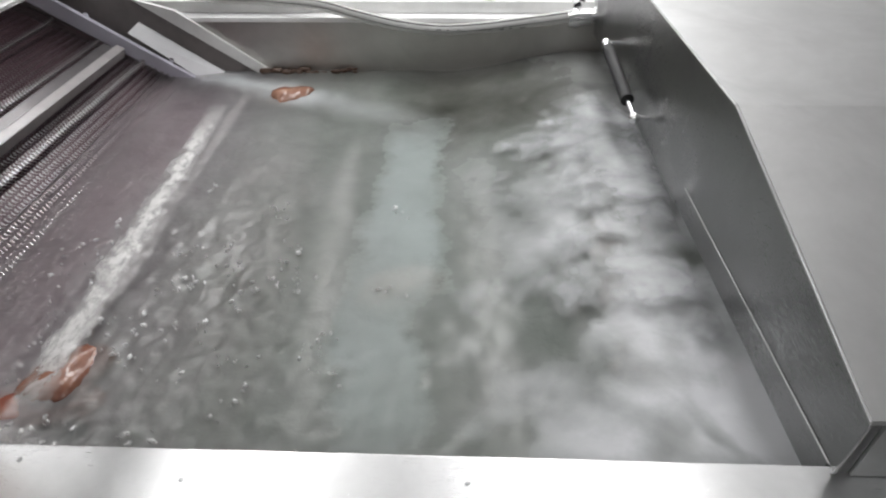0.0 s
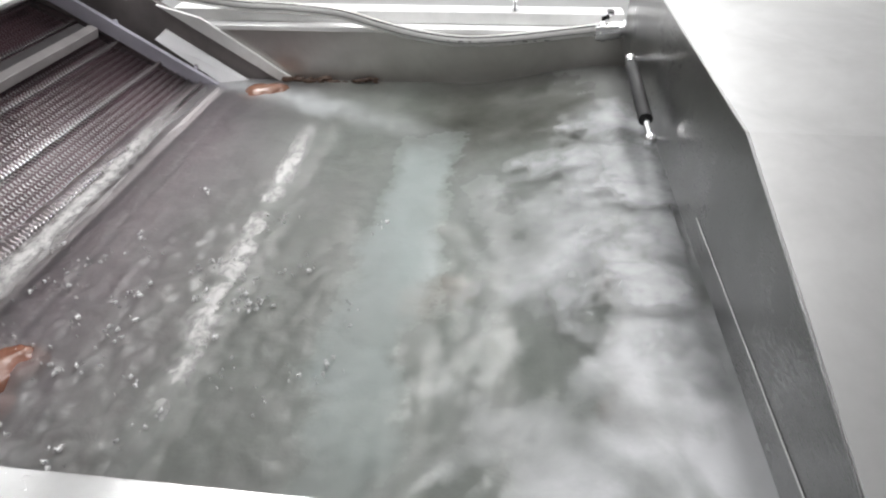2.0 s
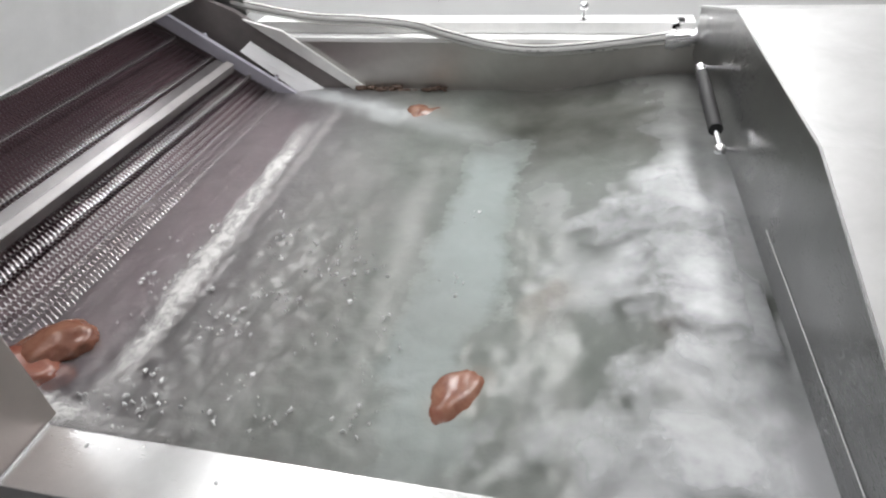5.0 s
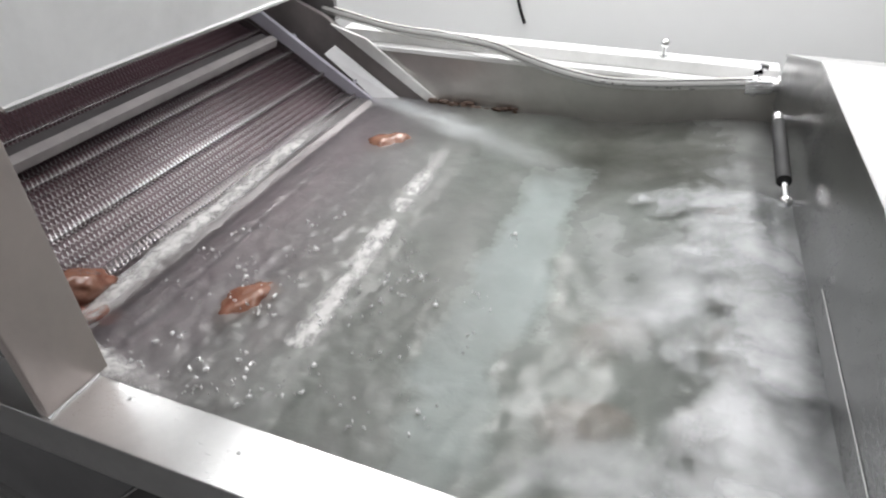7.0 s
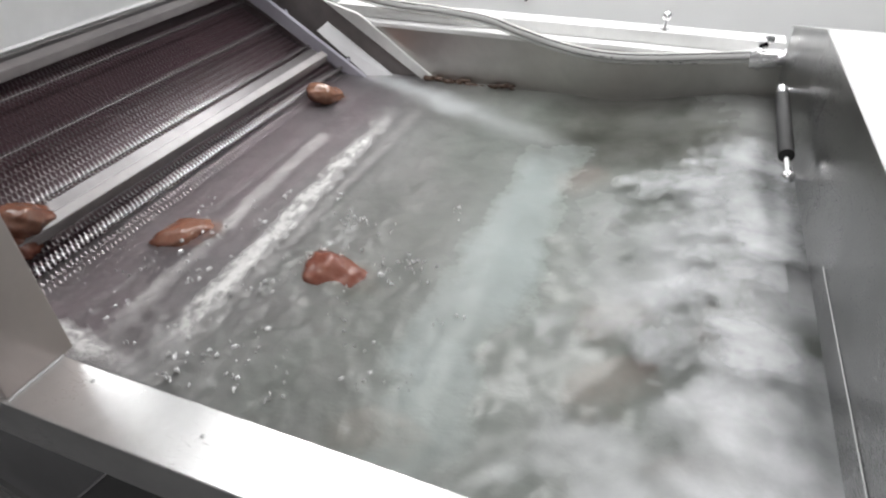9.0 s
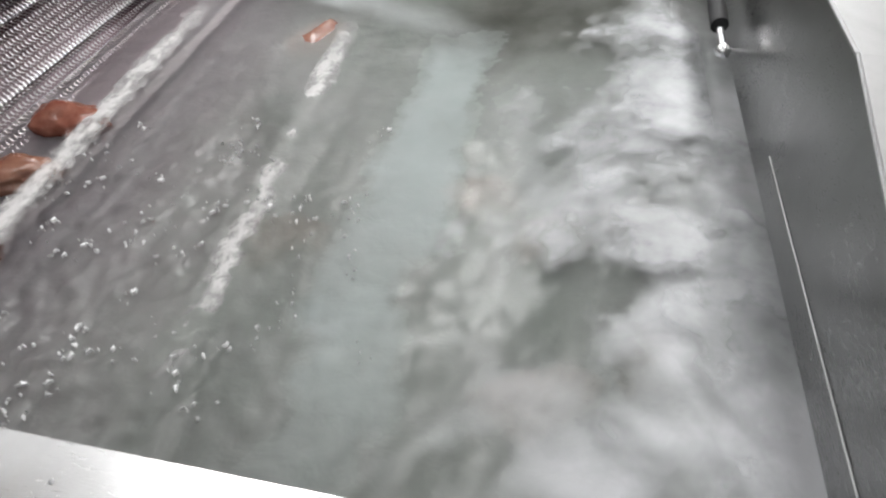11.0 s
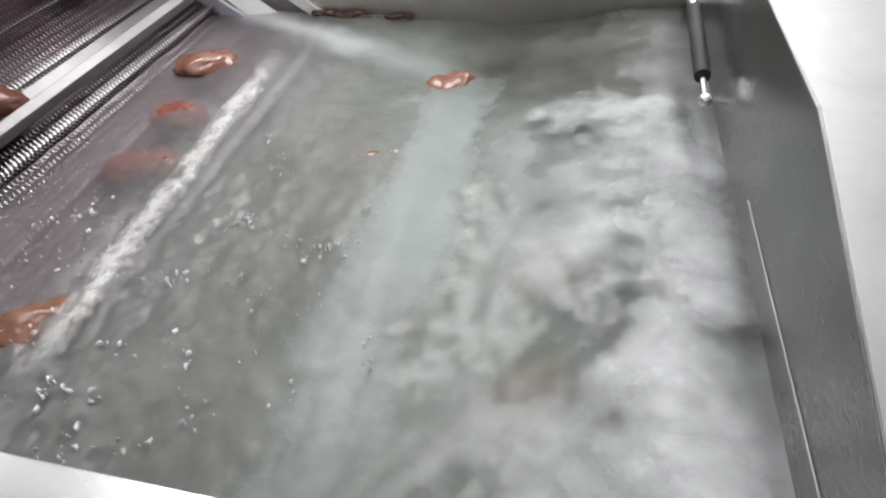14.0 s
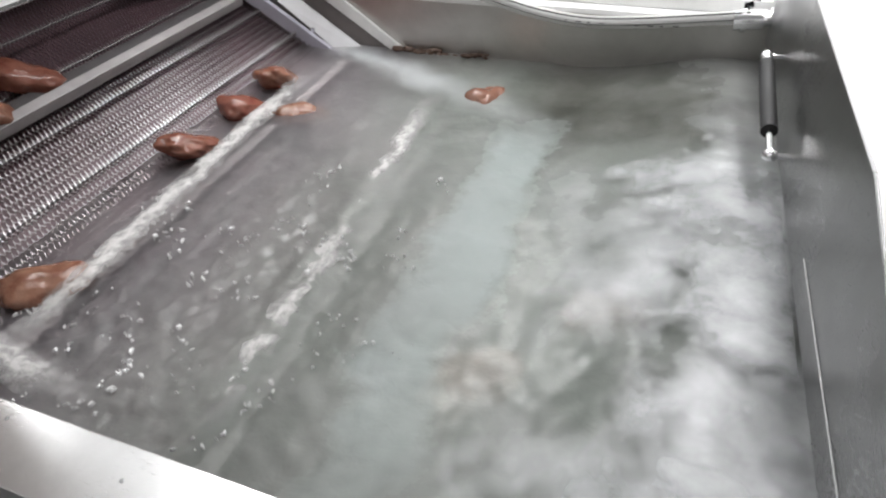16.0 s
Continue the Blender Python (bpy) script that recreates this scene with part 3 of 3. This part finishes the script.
def mesh_belt():
    """Local x runs up the slope, y across, z out of the belt."""
    m = Matrix.Translation((FIRST, 0, belt_z(FIRST))) @ Matrix((
        (-math.cos(TILT), 0, math.sin(TILT), 0), (0, 1, 0, 0), (math.sin(TILT), 0, math.cos(TILT), 0), (0, 0, 0, 1))).to_4x4()
    b = empty("conveyor_belt", m, "wet stainless wire mesh belt with pale flights leaving the water", "conveyor belt")
    width = BELT_Y1 - BELT_Y0
    rows = 7
    step = BAY / rows
    spiral = spiral_mesh(step, width, 116)
    first, last = -int(1.26 / step), int(0.75 / step)
    for i in range(first, last):
        ob = new("wire_spiral", spiral)
        ob.parent = b
        ob.location = (i * step, BELT_Y0, 0)
    rod_me = mesh_of("cross_rod", rodded((0, BELT_Y0 - 0.01, 0.006), (0, BELT_Y1 + 0.005, 0.006), 0.0030, 8), ROD)
    loops = spiral_mesh(0.019, width, 116, 0.0075, 0.0012, COIL)
    for k in range(int(first * step / BAY), int(last * step / BAY) + 1):
        ob = new("cross_rod", rod_me)
        ob.parent = b
        ob.location = ((k + 0.5) * BAY, 0, 0)
        ob = new("rod_coil", loops)
        ob.parent = b
        ob.location = ((k + 0.5) * BAY - 0.008, BELT_Y0, 0.005)
    lip = prism([(-0.016, 0.005), (0.010, 0.005), (0.009, 0.030), (-0.013, 0.030)], "y", BELT_Y0 + 0.01, BELT_Y1 - 0.02, bevel=0.002)
    lip_me = mesh_of("flight", lip, FLIGHT)
    foot_me = mesh_of("flight_foot", boxed(0.011, 0.040, BELT_Y0 + 0.01, BELT_Y1 - 0.02, 0.0100, 0.017, bevel=0.001), FOOT)
    for k in range(-4, 3):
        ob = new("flight", lip_me)
        ob.parent = b
        ob.location = (k * PITCH, 0, 0)
        foot = new("flight_foot", foot_me)
        foot.parent = ob
    for s in (BELT_Y0 - 0.008, BELT_Y1 + 0.006):
        part("side_chain", boxed(first * step, last * step, s - 0.003, s + 0.003, -0.006, 0.006), WIRE, b)
    return b


BELT = mesh_belt()
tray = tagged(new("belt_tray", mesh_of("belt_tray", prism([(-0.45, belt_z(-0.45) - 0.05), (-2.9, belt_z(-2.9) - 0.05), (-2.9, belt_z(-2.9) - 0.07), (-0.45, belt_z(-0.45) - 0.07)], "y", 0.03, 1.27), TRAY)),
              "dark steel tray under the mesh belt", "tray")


# ---- water ----
def water():
    xs = np.linspace(-1.17, 0.047, 240)
    ys = np.linspace(0.003, FAR - 0.002, 190)
    verts = []
    for x in xs:
        for y in ys:
            near = math.exp(-((x + 0.85) / 0.30) ** 2 - ((y - 0.18) / 0.34) ** 2)
            air = 1 / (1 + math.exp(-(x + 0.35) * 14))
            h = 0.0045 * noise.fractal(Vector((x * 7, y * 7, 0.3)), 1.0, 2.1, 3)
            h += (0.0008 + 0.0062 * near) * noise.fractal(Vector((x * 34, y * 34, 2.0)), 0.9, 2.0, 3)
            h += air * 0.0050 * noise.fractal(Vector((x * 5 + 3, y * 5, 1.0)), 0.9, 2.0, 4)
            verts.append((x, y, h + swell(x)))
    n = len(ys)
    faces = [(i * n + j, (i + 1) * n + j, (i + 1) * n + j + 1, i * n + j + 1) for i in range(len(xs) - 1) for j in range(n - 1)]
    me = bpy.data.meshes.new("water")
    me.from_pydata(verts, [], faces)
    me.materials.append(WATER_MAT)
    for poly in me.polygons:
        poly.use_smooth = True
    ob = new("water", me)
    ob.location.z = WATER
    ob.visible_shadow = False
    return tagged(ob, "murky grey green churning water with foam", "water", kind="structure")


water()


def foam_sheet(seed, lift):
    """A thin drifting skin of foam, lifted over the rising air like the water below it."""
    xs, ys = np.linspace(-0.42, 0.0, 50), np.linspace(0.02, 0.98, 100)
    verts = [(x, y, swell(x) + lift + 0.003 * noise.fractal(Vector((x * 9, y * 9, seed * 4.0)), 0.9, 2.0, 3)) for x in xs for y in ys]
    n = len(ys)
    faces = [(i * n + j, (i + 1) * n + j, (i + 1) * n + j + 1, i * n + j + 1) for i in range(len(xs) - 1) for j in range(n - 1)]
    me = bpy.data.meshes.new("foam_sheet")
    me.from_pydata(verts, [], faces)
    me.materials.append(FOAM)
    for poly in me.polygons:
        poly.use_smooth = True
    ob = tagged(new("foam_sheet", me), "ragged white foam drifting on the churning water", "foam", "foam sheets")
    ob.location.z = WATER
    return ob


# each with its drift: reach along the tank and across it, pace, start
FOAMS = [(foam_sheet(1, 0.013), 0.020, 0.11, 0.95, 0.4), (foam_sheet(2, 0.019), 0.028, 0.15, -0.72, 2.6)]


def foam_line(seed, length, half):
    bm, rows = bmesh.new(), []
    for j in range(61):
        y = length * j / 60
        cx = 0.012 * noise.noise(Vector((y * 4, seed * 5.0, 0))) + 0.008 * noise.noise(Vector((y * 13, seed * 5.0, 3)))
        lump = 0.008 + 0.008 * noise.noise(Vector((y * 22, seed * 7.0, 1)))
        rows.append([bm.verts.new((cx + u * half, y, lump * (1 - u * u) - 0.001)) for u in (-1, -0.5, 0, 0.5, 1)])
    for a, b in zip(rows, rows[1:]):
        for k in range(4):
            bm.faces.new((a[k], a[k + 1], b[k + 1], b[k]))
    return new("foam_line", mesh_of("foam_line", bm, STREAK, True))


# one line of torn foam over each flight that nears the surface, and what washes back behind it
LINES = [(tagged(foam_line(i, 1.06, 0.042), "torn white line of foam over a rising flight", "foam", "foam lines"), FIRST + 0.306 * i) for i in range(5)]
BACKWASH = [(tagged(foam_line(i + 9, 0.80, 0.022), "faint line of foam washing back from the belt", "foam", "foam lines"), FIRST + 0.306 * i) for i in range(4)]


# foam that gathers along the near wall beside the belt
SHORE = tagged(foam_line(21, 0.26, 0.030), "white foam gathered along the near tank wall", "foam", "foam lines")
SHORE.matrix_basis = pose(-0.775, 0.066, WATER + 0.010, 0, 0, 80)


def glint_mesh(seed):
    """A scatter of jagged white scraps, a millimetre or two thick, standing in for lamp glints and spray."""
    bm, rnd = bmesh.new(), random.Random(seed)
    for _ in range(rnd.randint(3, 9)):
        cx, cy, turn = rnd.gauss(0, 0.015), rnd.gauss(0, 0.012), rnd.uniform(0, 6.28)
        n = rnd.randint(7, 10)
        sx = rnd.choice((0.0010, 0.0015, 0.0022, 0.0034, 0.0052))
        sy = sx * rnd.uniform(0.22, 0.7)
        bow = rnd.uniform(-0.5, 0.5) * sx
        low, high = [], []
        for k in range(n):
            a = 2 * math.pi * k / n
            q = rnd.choice((0.5, 0.7, 0.9, 1.0, 1.25))
            u, w = sx * q * math.cos(a), sy * q * math.sin(a)
            w += bow * (u / sx) ** 2
            x, y = cx + u * math.cos(turn) - w * math.sin(turn), cy + u * math.sin(turn) + w * math.cos(turn)
            low.append(bm.verts.new((x, y, -0.002)))
            high.append(bm.verts.new((cx + 0.8 * (x - cx), cy + 0.8 * (y - cy), 0.0015 + rnd.uniform(0, 0.0012))))
        top = bm.verts.new((cx, cy, 0.003))
        for k in range(n):
            m = (k + 1) % n
            bm.faces.new((low[k], low[m], high[m], high[k]))
            bm.faces.new((high[k], high[m], top))
    return mesh_of("foam_flecks", bm, WHITE_GLINT)


def flecks():
    rnd = random.Random(11)
    meshes = [glint_mesh(s) for s in range(12)]
    made = []
    for i in range(60):
        ob = tagged(new("foam_flecks", meshes[i % 12]), "small white flecks put in for glints and spray on choppy water", "foam", "foam flecks", "stuff")
        made.append((ob, min(max(rnd.gauss(-0.80, 0.14), -0.98), -0.50), min(max(rnd.gauss(0.30, 0.19), 0.06), 0.95), rnd.uniform(0, 6.28), rnd.uniform(0, 360)))
    return made


CRESTS = flecks()


def rail_drops():
    rnd = random.Random(3)
    meshes = []
    for s in range(3):
        bm = bmesh.new()
        bmesh.ops.create_icosphere(bm, subdivisions=2, radius=1.0)
        for v in bm.verts:
            k = 1 + 0.35 * noise.noise(v.co * 1.5 + Vector((s * 5, 0, 0)))
            v.co = Vector((v.co.x * 0.0028 * k, v.co.y * 0.002 * k, max(v.co.z, -0.2) * 0.0016))
        meshes.append(mesh_of("water_drop", bm, DROP, True))
    for i in range(3):
        ob = tagged(new("water_drop", meshes[i % 3]), "small water drop on the bright steel rim", "water drop", "drops on the rim")
        ob.matrix_basis = pose(rnd.uniform(-0.75, -0.05), rnd.uniform(-0.06, -0.008), 0.0003, 0, 0, rnd.uniform(0, 360))


rail_drops()


def scum():
    """Brown scraps caught along the far wall where the guides end."""
    rnd = random.Random(8)
    bm = bmesh.new()
    for k in range(34):
        x = -0.90 + 0.26 * rnd.random() ** 1.3
        size = rnd.uniform(0.004, 0.011)
        m = Matrix.Translation((x, FAR - 0.006 - rnd.uniform(0, 0.012), WATER - 0.002 + rnd.uniform(0.0, 0.011))) @ Matrix.Diagonal((size * rnd.uniform(1.0, 2.2), size * 0.7, size * rnd.uniform(0.4, 0.8), 1))
        made = bmesh.ops.create_icosphere(bm, subdivisions=2, radius=1.0, matrix=m)
        for v in made["verts"]:
            v.co += Vector((1, 0, 1)) * 0.4 * size * noise.noise(v.co * 120)
    tagged(new("scum", mesh_of("scum", bm, SCUM, True)), "brown scraps caught along the far tank wall", "scum", kind="stuff")


scum()


# ---- meat ----
def meat_mesh(seed):
    bm = bmesh.new()
    bmesh.ops.create_icosphere(bm, subdivisions=4, radius=1.0)
    rnd = random.Random(seed)
    lx, ly, lz = rnd.uniform(0.046, 0.060), rnd.uniform(0.032, 0.042), rnd.uniform(0.022, 0.028)
    bend, waist = rnd.uniform(-0.3, 0.3), rnd.uniform(0.0, 0.22)
    for v in bm.verts:
        p = v.co.copy()
        k = 1.34 + 0.24 * noise.noise(p * 1.3 + Vector((seed * 3.1, 0, 0))) + 0.16 * noise.noise(p * 3.4 + Vector((0, seed, 0))) + 0.05 * noise.noise(p * 9.0 + Vector((0, 0, seed)))
        taper = (1 - 0.15 * (p.x * 0.5 + 0.5)) * (1 - waist * math.exp(-((p.x - 0.15) / 0.28) ** 2))
        v.co = Vector((p.x * lx * k, (p.y * ly * taper + bend * lx * (p.x ** 2 - 0.4) * 0.5) * k, p.z * lz * taper * k))
    return mesh_of("meat_piece", bm, MEAT, True)


# seconds, x, y of every floating piece; z follows the water or the belt
DRIFT = {
    "a": ((0, -0.43, 0.42), (0.5, -0.41, 0.43), (1.0, -0.41, 0.43), (1.5, -0.39, 0.44), (4, -0.30, 0.50), (16, -0.2, 0.5)),
    "b": ((0, -0.88, 0.21), (0.5, -0.93, 0.20), (1.5, -0.95, 0.19), (2.5, -0.97, 0.24), (3.5, -0.98, 0.21), (4, -1.03, 0.22), (6.5, -1.07, 0.21), (7, -1.125, 0.22), (8, -1.185, 0.25), (16, -1.63, 0.25)),
    "bb": ((0, -0.90, 0.155), (0.5, -0.95, 0.14), (1.5, -0.98, 0.14), (2.5, -1.0, 0.18), (3.5, -1.0, 0.15), (4, -1.05, 0.16), (6.5, -1.085, 0.155), (7, -1.105, 0.165), (8, -1.165, 0.18), (16, -1.61, 0.18)),
    "c": ((0, -0.78, 1.13), (1.0, -0.88, 1.13), (2.0, -0.93, 1.20), (3.0, -0.81, 1.23), (3.5, -0.74, 1.24), (4, -0.64, 1.22), (5.5, -0.70, 1.10), (7, -0.90, 0.98), (8, -1.01, 1.10), (9, -1.10, 1.05), (10.5, -1.18, 1.05), (16, -1.49, 1.05)),
    "d": ((0, -0.04, 0.30), (3.0, -0.12, 0.26), (4, -0.24, 0.23), (6.5, -0.74, 0.24), (7, -0.86, 0.31), (7.5, -0.95, 0.36), (8, -1.015, 0.40), (10.5, -1.03, 0.40), (11, -1.06, 0.42), (11.5, -1.10, 0.44), (16, -1.35, 0.46)),
    "e": ((0, -0.03, 0.5), (6, -0.06, 0.4), (7.5, -0.38, 0.27), (8, -0.445, 0.285), (9.2, -0.75, 0.42), (10.5, -1.01, 0.53), (11, -1.07, 0.57), (11.5, -1.11, 0.58), (12.5, -1.16, 0.59), (13, -1.20, 0.61), (14.5, -1.29, 0.59), (15, -1.33, 0.59), (16, -1.39, 0.58)),
    "f": ((0, -0.03, 0.3), (7, -0.05, 0.2), (9.3, -0.6, 0.15), (10.5, -0.93, 0.22), (11.5, -1.08, 0.22), (12.0, -1.13, 0.22), (16, -1.355, 0.22)),
    "j": ((0, -0.03, 0.8), (7, -0.05, 0.9), (10.5, -0.78, 0.97), (11.0, -0.75, 0.94), (11.5, -0.77, 0.88), (12, -0.82, 0.81), (12.5, -0.89, 0.81), (13, -0.99, 0.90), (13.5, -1.03, 0.96), (14.5, -1.04, 0.97), (15, -1.06, 1.0), (16, -1.10, 1.0)),
    "k": ((0, -0.03, 0.6), (9, -0.05, 0.5), (11, -0.34, 0.53), (11.5, -0.44, 0.62), (12, -0.60, 0.65), (12.5, -0.78, 0.63), (13, -0.88, 0.67), (13.5, -0.98, 0.74), (14.5, -1.01, 0.78), (15.5, -1.06, 0.82), (16, -1.09, 0.84)),
    "l": ((0, -0.03, 0.45), (8, -0.1, 0.35), (11, -0.63, 0.40), (11.5, -0.70, 0.46), (12, -0.74, 0.49), (12.5, -0.81, 0.54), (13.5, -0.91, 0.59), (14, -0.98, 0.60), (15, -1.04, 0.63), (16, -1.10, 0.66)),
    "m": ((0, -0.03, 0.7), (9, -0.05, 0.65), (11.5, -0.14, 0.69), (12, -0.25, 0.72), (12.5, -0.30, 0.75), (13, -0.36, 0.86), (13.5, -0.45, 0.93), (14, -0.48, 0.97), (15, -0.51, 1.06), (16, -0.58, 1.08)),
    "n": ((0, -0.03, 0.5), (10, -0.05, 0.5), (13, -0.29, 0.58), (13.5, -0.45, 0.62), (14, -0.57, 0.67), (14.5, -0.69, 0.69), (15, -0.82, 0.78), (15.5, -0.89, 0.80), (16, -0.97, 0.88)),
    "o": ((0, -0.04, 0.25), (10, -0.10, 0.2), (13, -0.7, 0.2), (14.5, -0.99, 0.24), (15.5, -1.04, 0.24), (16, -1.06, 0.24)),
    "q": ((0, -0.04, 0.4), (10, -0.05, 0.3), (15, -0.26, 0.28), (15.5, -0.30, 0.28), (16, -0.36, 0.29)),
}
# from when on each piece is up at the surface
RISEN = {"d": 3.9, "e": 7.8, "f": 10.2, "j": 10.4, "k": 10.9, "l": 10.9, "m": 11.3, "n": 12.8, "o": 13.5, "q": 14.8}
SUNK = {"a": 0.036, "b": 0.024, "bb": 0.032, "c": 0.017, "d": 0.024, "e": 0.021, "j": 0.029, "k": 0.029, "l": 0.030, "m": 0.013, "n": 0.022, "q": 0.035}


def meat_pieces():
    meshes = [meat_mesh(s) for s in range(7)]
    made = []
    for i, key in enumerate(sorted(DRIFT)):
        ob = tagged(new("meat_piece", meshes[i % 7]), "wet reddish brown raw meat piece drifting to the belt", "meat", "meat pieces")
        made.append((ob, key, i))
    return made


MEATS = meat_pieces()


# ---- floor tiles ----
def floor_tiles():
    me = mesh_of("tile", boxed(0.003, 0.457, 0.003, 0.457, -0.006, 0.0), TILE)
    for i in range(16):
        for j in range(13):
            ob = new("tile", me)
            ob.parent = FLOOR_OB
            ob.location = (-4.2 + 0.46 * i, -3.2 + 0.46 * j, FLOOR)


floor_tiles()


# ---- what moves ----
def with_dive(rows, up_at):
    """The rows of a drift, with one more just before the piece comes up."""
    out = []
    for (t0, x0, y0), (t1, x1, y1) in zip(rows, rows[1:]):
        out.append((t0, x0, y0))
        cut = up_at - 0.3
        if t0 < cut < t1:
            f = (cut - t0) / (t1 - t0)
            out.append((cut, x0 + f * (x1 - x0), y0 + f * (y1 - y0)))
    return out + [rows[-1]]


def motions():
    up = Vector((-math.cos(TILT), 0, math.sin(TILT)))
    start = BELT.matrix_basis.copy()
    walk(BELT, [(t, Matrix.Translation(up * SPEED * t) @ start) for t in (0, 4, 8, 12, 16)])
    for ob, reach, across, w, ph in FOAMS:
        rows = []
        for k in range(33):
            t = k / 2
            rows.append((t, pose(reach * math.sin(1.3 * w * t + ph), 0.07 + across * math.sin(w * t + ph) + 0.03 * math.sin(2.1 * t + ph), WATER)))
        walk(ob, rows)
    # how far ahead of its flight each line lies, and how deep, by the flight's place
    for ob, x0 in LINES:
        rows = []
        for at, ahead, deep in ((-0.3, 0.08, 0.28), (-0.60, 0.08, 0.28), (-0.67, 0.075, 0.024), (-0.72, 0.075, 0.0125), (-0.78, 0.074, 0.011), (-0.83, 0.070, 0.009), (-0.88, 0.064, 0.005), (-0.95, 0.062, 0.0), (-1.02, 0.048, -0.008), (-1.06, 0.037, -0.011), (-1.09, 0.024, -0.012), (-1.105, 0.020, -0.012), (-1.13, 0.020, 0.06), (-1.9, 0.022, 0.08)):
            rows.append(((x0 - at) / 0.0625, at + ahead, deep))
        times = [0.0] + [r[0] for r in rows if 0 < r[0] < 16] + [16.0]
        keys = []
        for t in times:
            x = float(np.interp(t, [r[0] for r in rows], [r[1] for r in rows]))
            d = float(np.interp(t, [r[0] for r in rows], [r[2] for r in rows]))
            keys.append((t, pose(x, 0.075, WATER + 0.007 - d, 0, 0, 3.0)))
        walk(ob, keys)
    # the fainter line that washes back once a flight has left the water
    for ob, x0 in BACKWASH:
        rows = [((x0 - at) / 0.0625, x, d) for at, x, d in ((-0.3, -1.0, 0.30), (-1.08, -1.0, 0.30), (-1.12, -0.99, 0.010), (-1.20, -0.965, 0.010), (-1.23, -0.955, 0.30), (-2.2, -0.95, 0.30))]
        times = [0.0] + [r[0] for r in rows if 0 < r[0] < 16] + [16.0]
        walk(ob, [(t, pose(float(np.interp(t, [r[0] for r in rows], [r[1] for r in rows])), 0.075,
                           WATER + 0.006 - float(np.interp(t, [r[0] for r in rows], [r[2] for r in rows])), 0, 0, 3.0)) for t in times])
    for ob, cx, cy, ph, spin in CRESTS:
        rows = []
        for k in range(33):
            x = cx + 0.05 * math.sin(1.9 * k + ph) + 0.02 * math.sin(4.1 * k)
            y = max(cy + 0.05 * math.cos(1.5 * k + 2 * ph), 0.05)
            rows.append((k / 2, pose(x, y, WATER + 0.004 + 0.002 * math.sin(2.2 * k + ph), 0, 0, spin + 35 * math.sin(k + ph))))
        walk(ob, rows)
    for ob, key, i in MEATS:
        rows = []
        up_at = RISEN.get(key, -1.0)
        for t, x, y in with_dive(DRIFT[key], up_at):
            on_belt = belt_z(x) + 0.022
            deep = 0.075 if t < up_at or (key == "a" and t > 2) else 0.0
            afloat = WATER + 0.004 + swell(x) - (0.006 if x < -1.02 and t > 2 else SUNK.get(key, 0.0)) - (0.008 if x > -0.75 else 0.0) - deep - (0.022 if key in "kl" and t < 11.4 or key == "m" and t < 11.8 else 0.011 if key == "d" and t < 5 else 0.0)
            wet = on_belt > afloat
            rows.append((t, pose(x, y, max(on_belt, afloat), 0, math.degrees(TILT) if wet else 8 * math.sin(t + i), (80 if wet else 30) + 25 * math.sin(2.1 * i) + (0 if wet else 20 * math.sin(0.6 * t + i)))))
        walk(ob, rows)


motions()
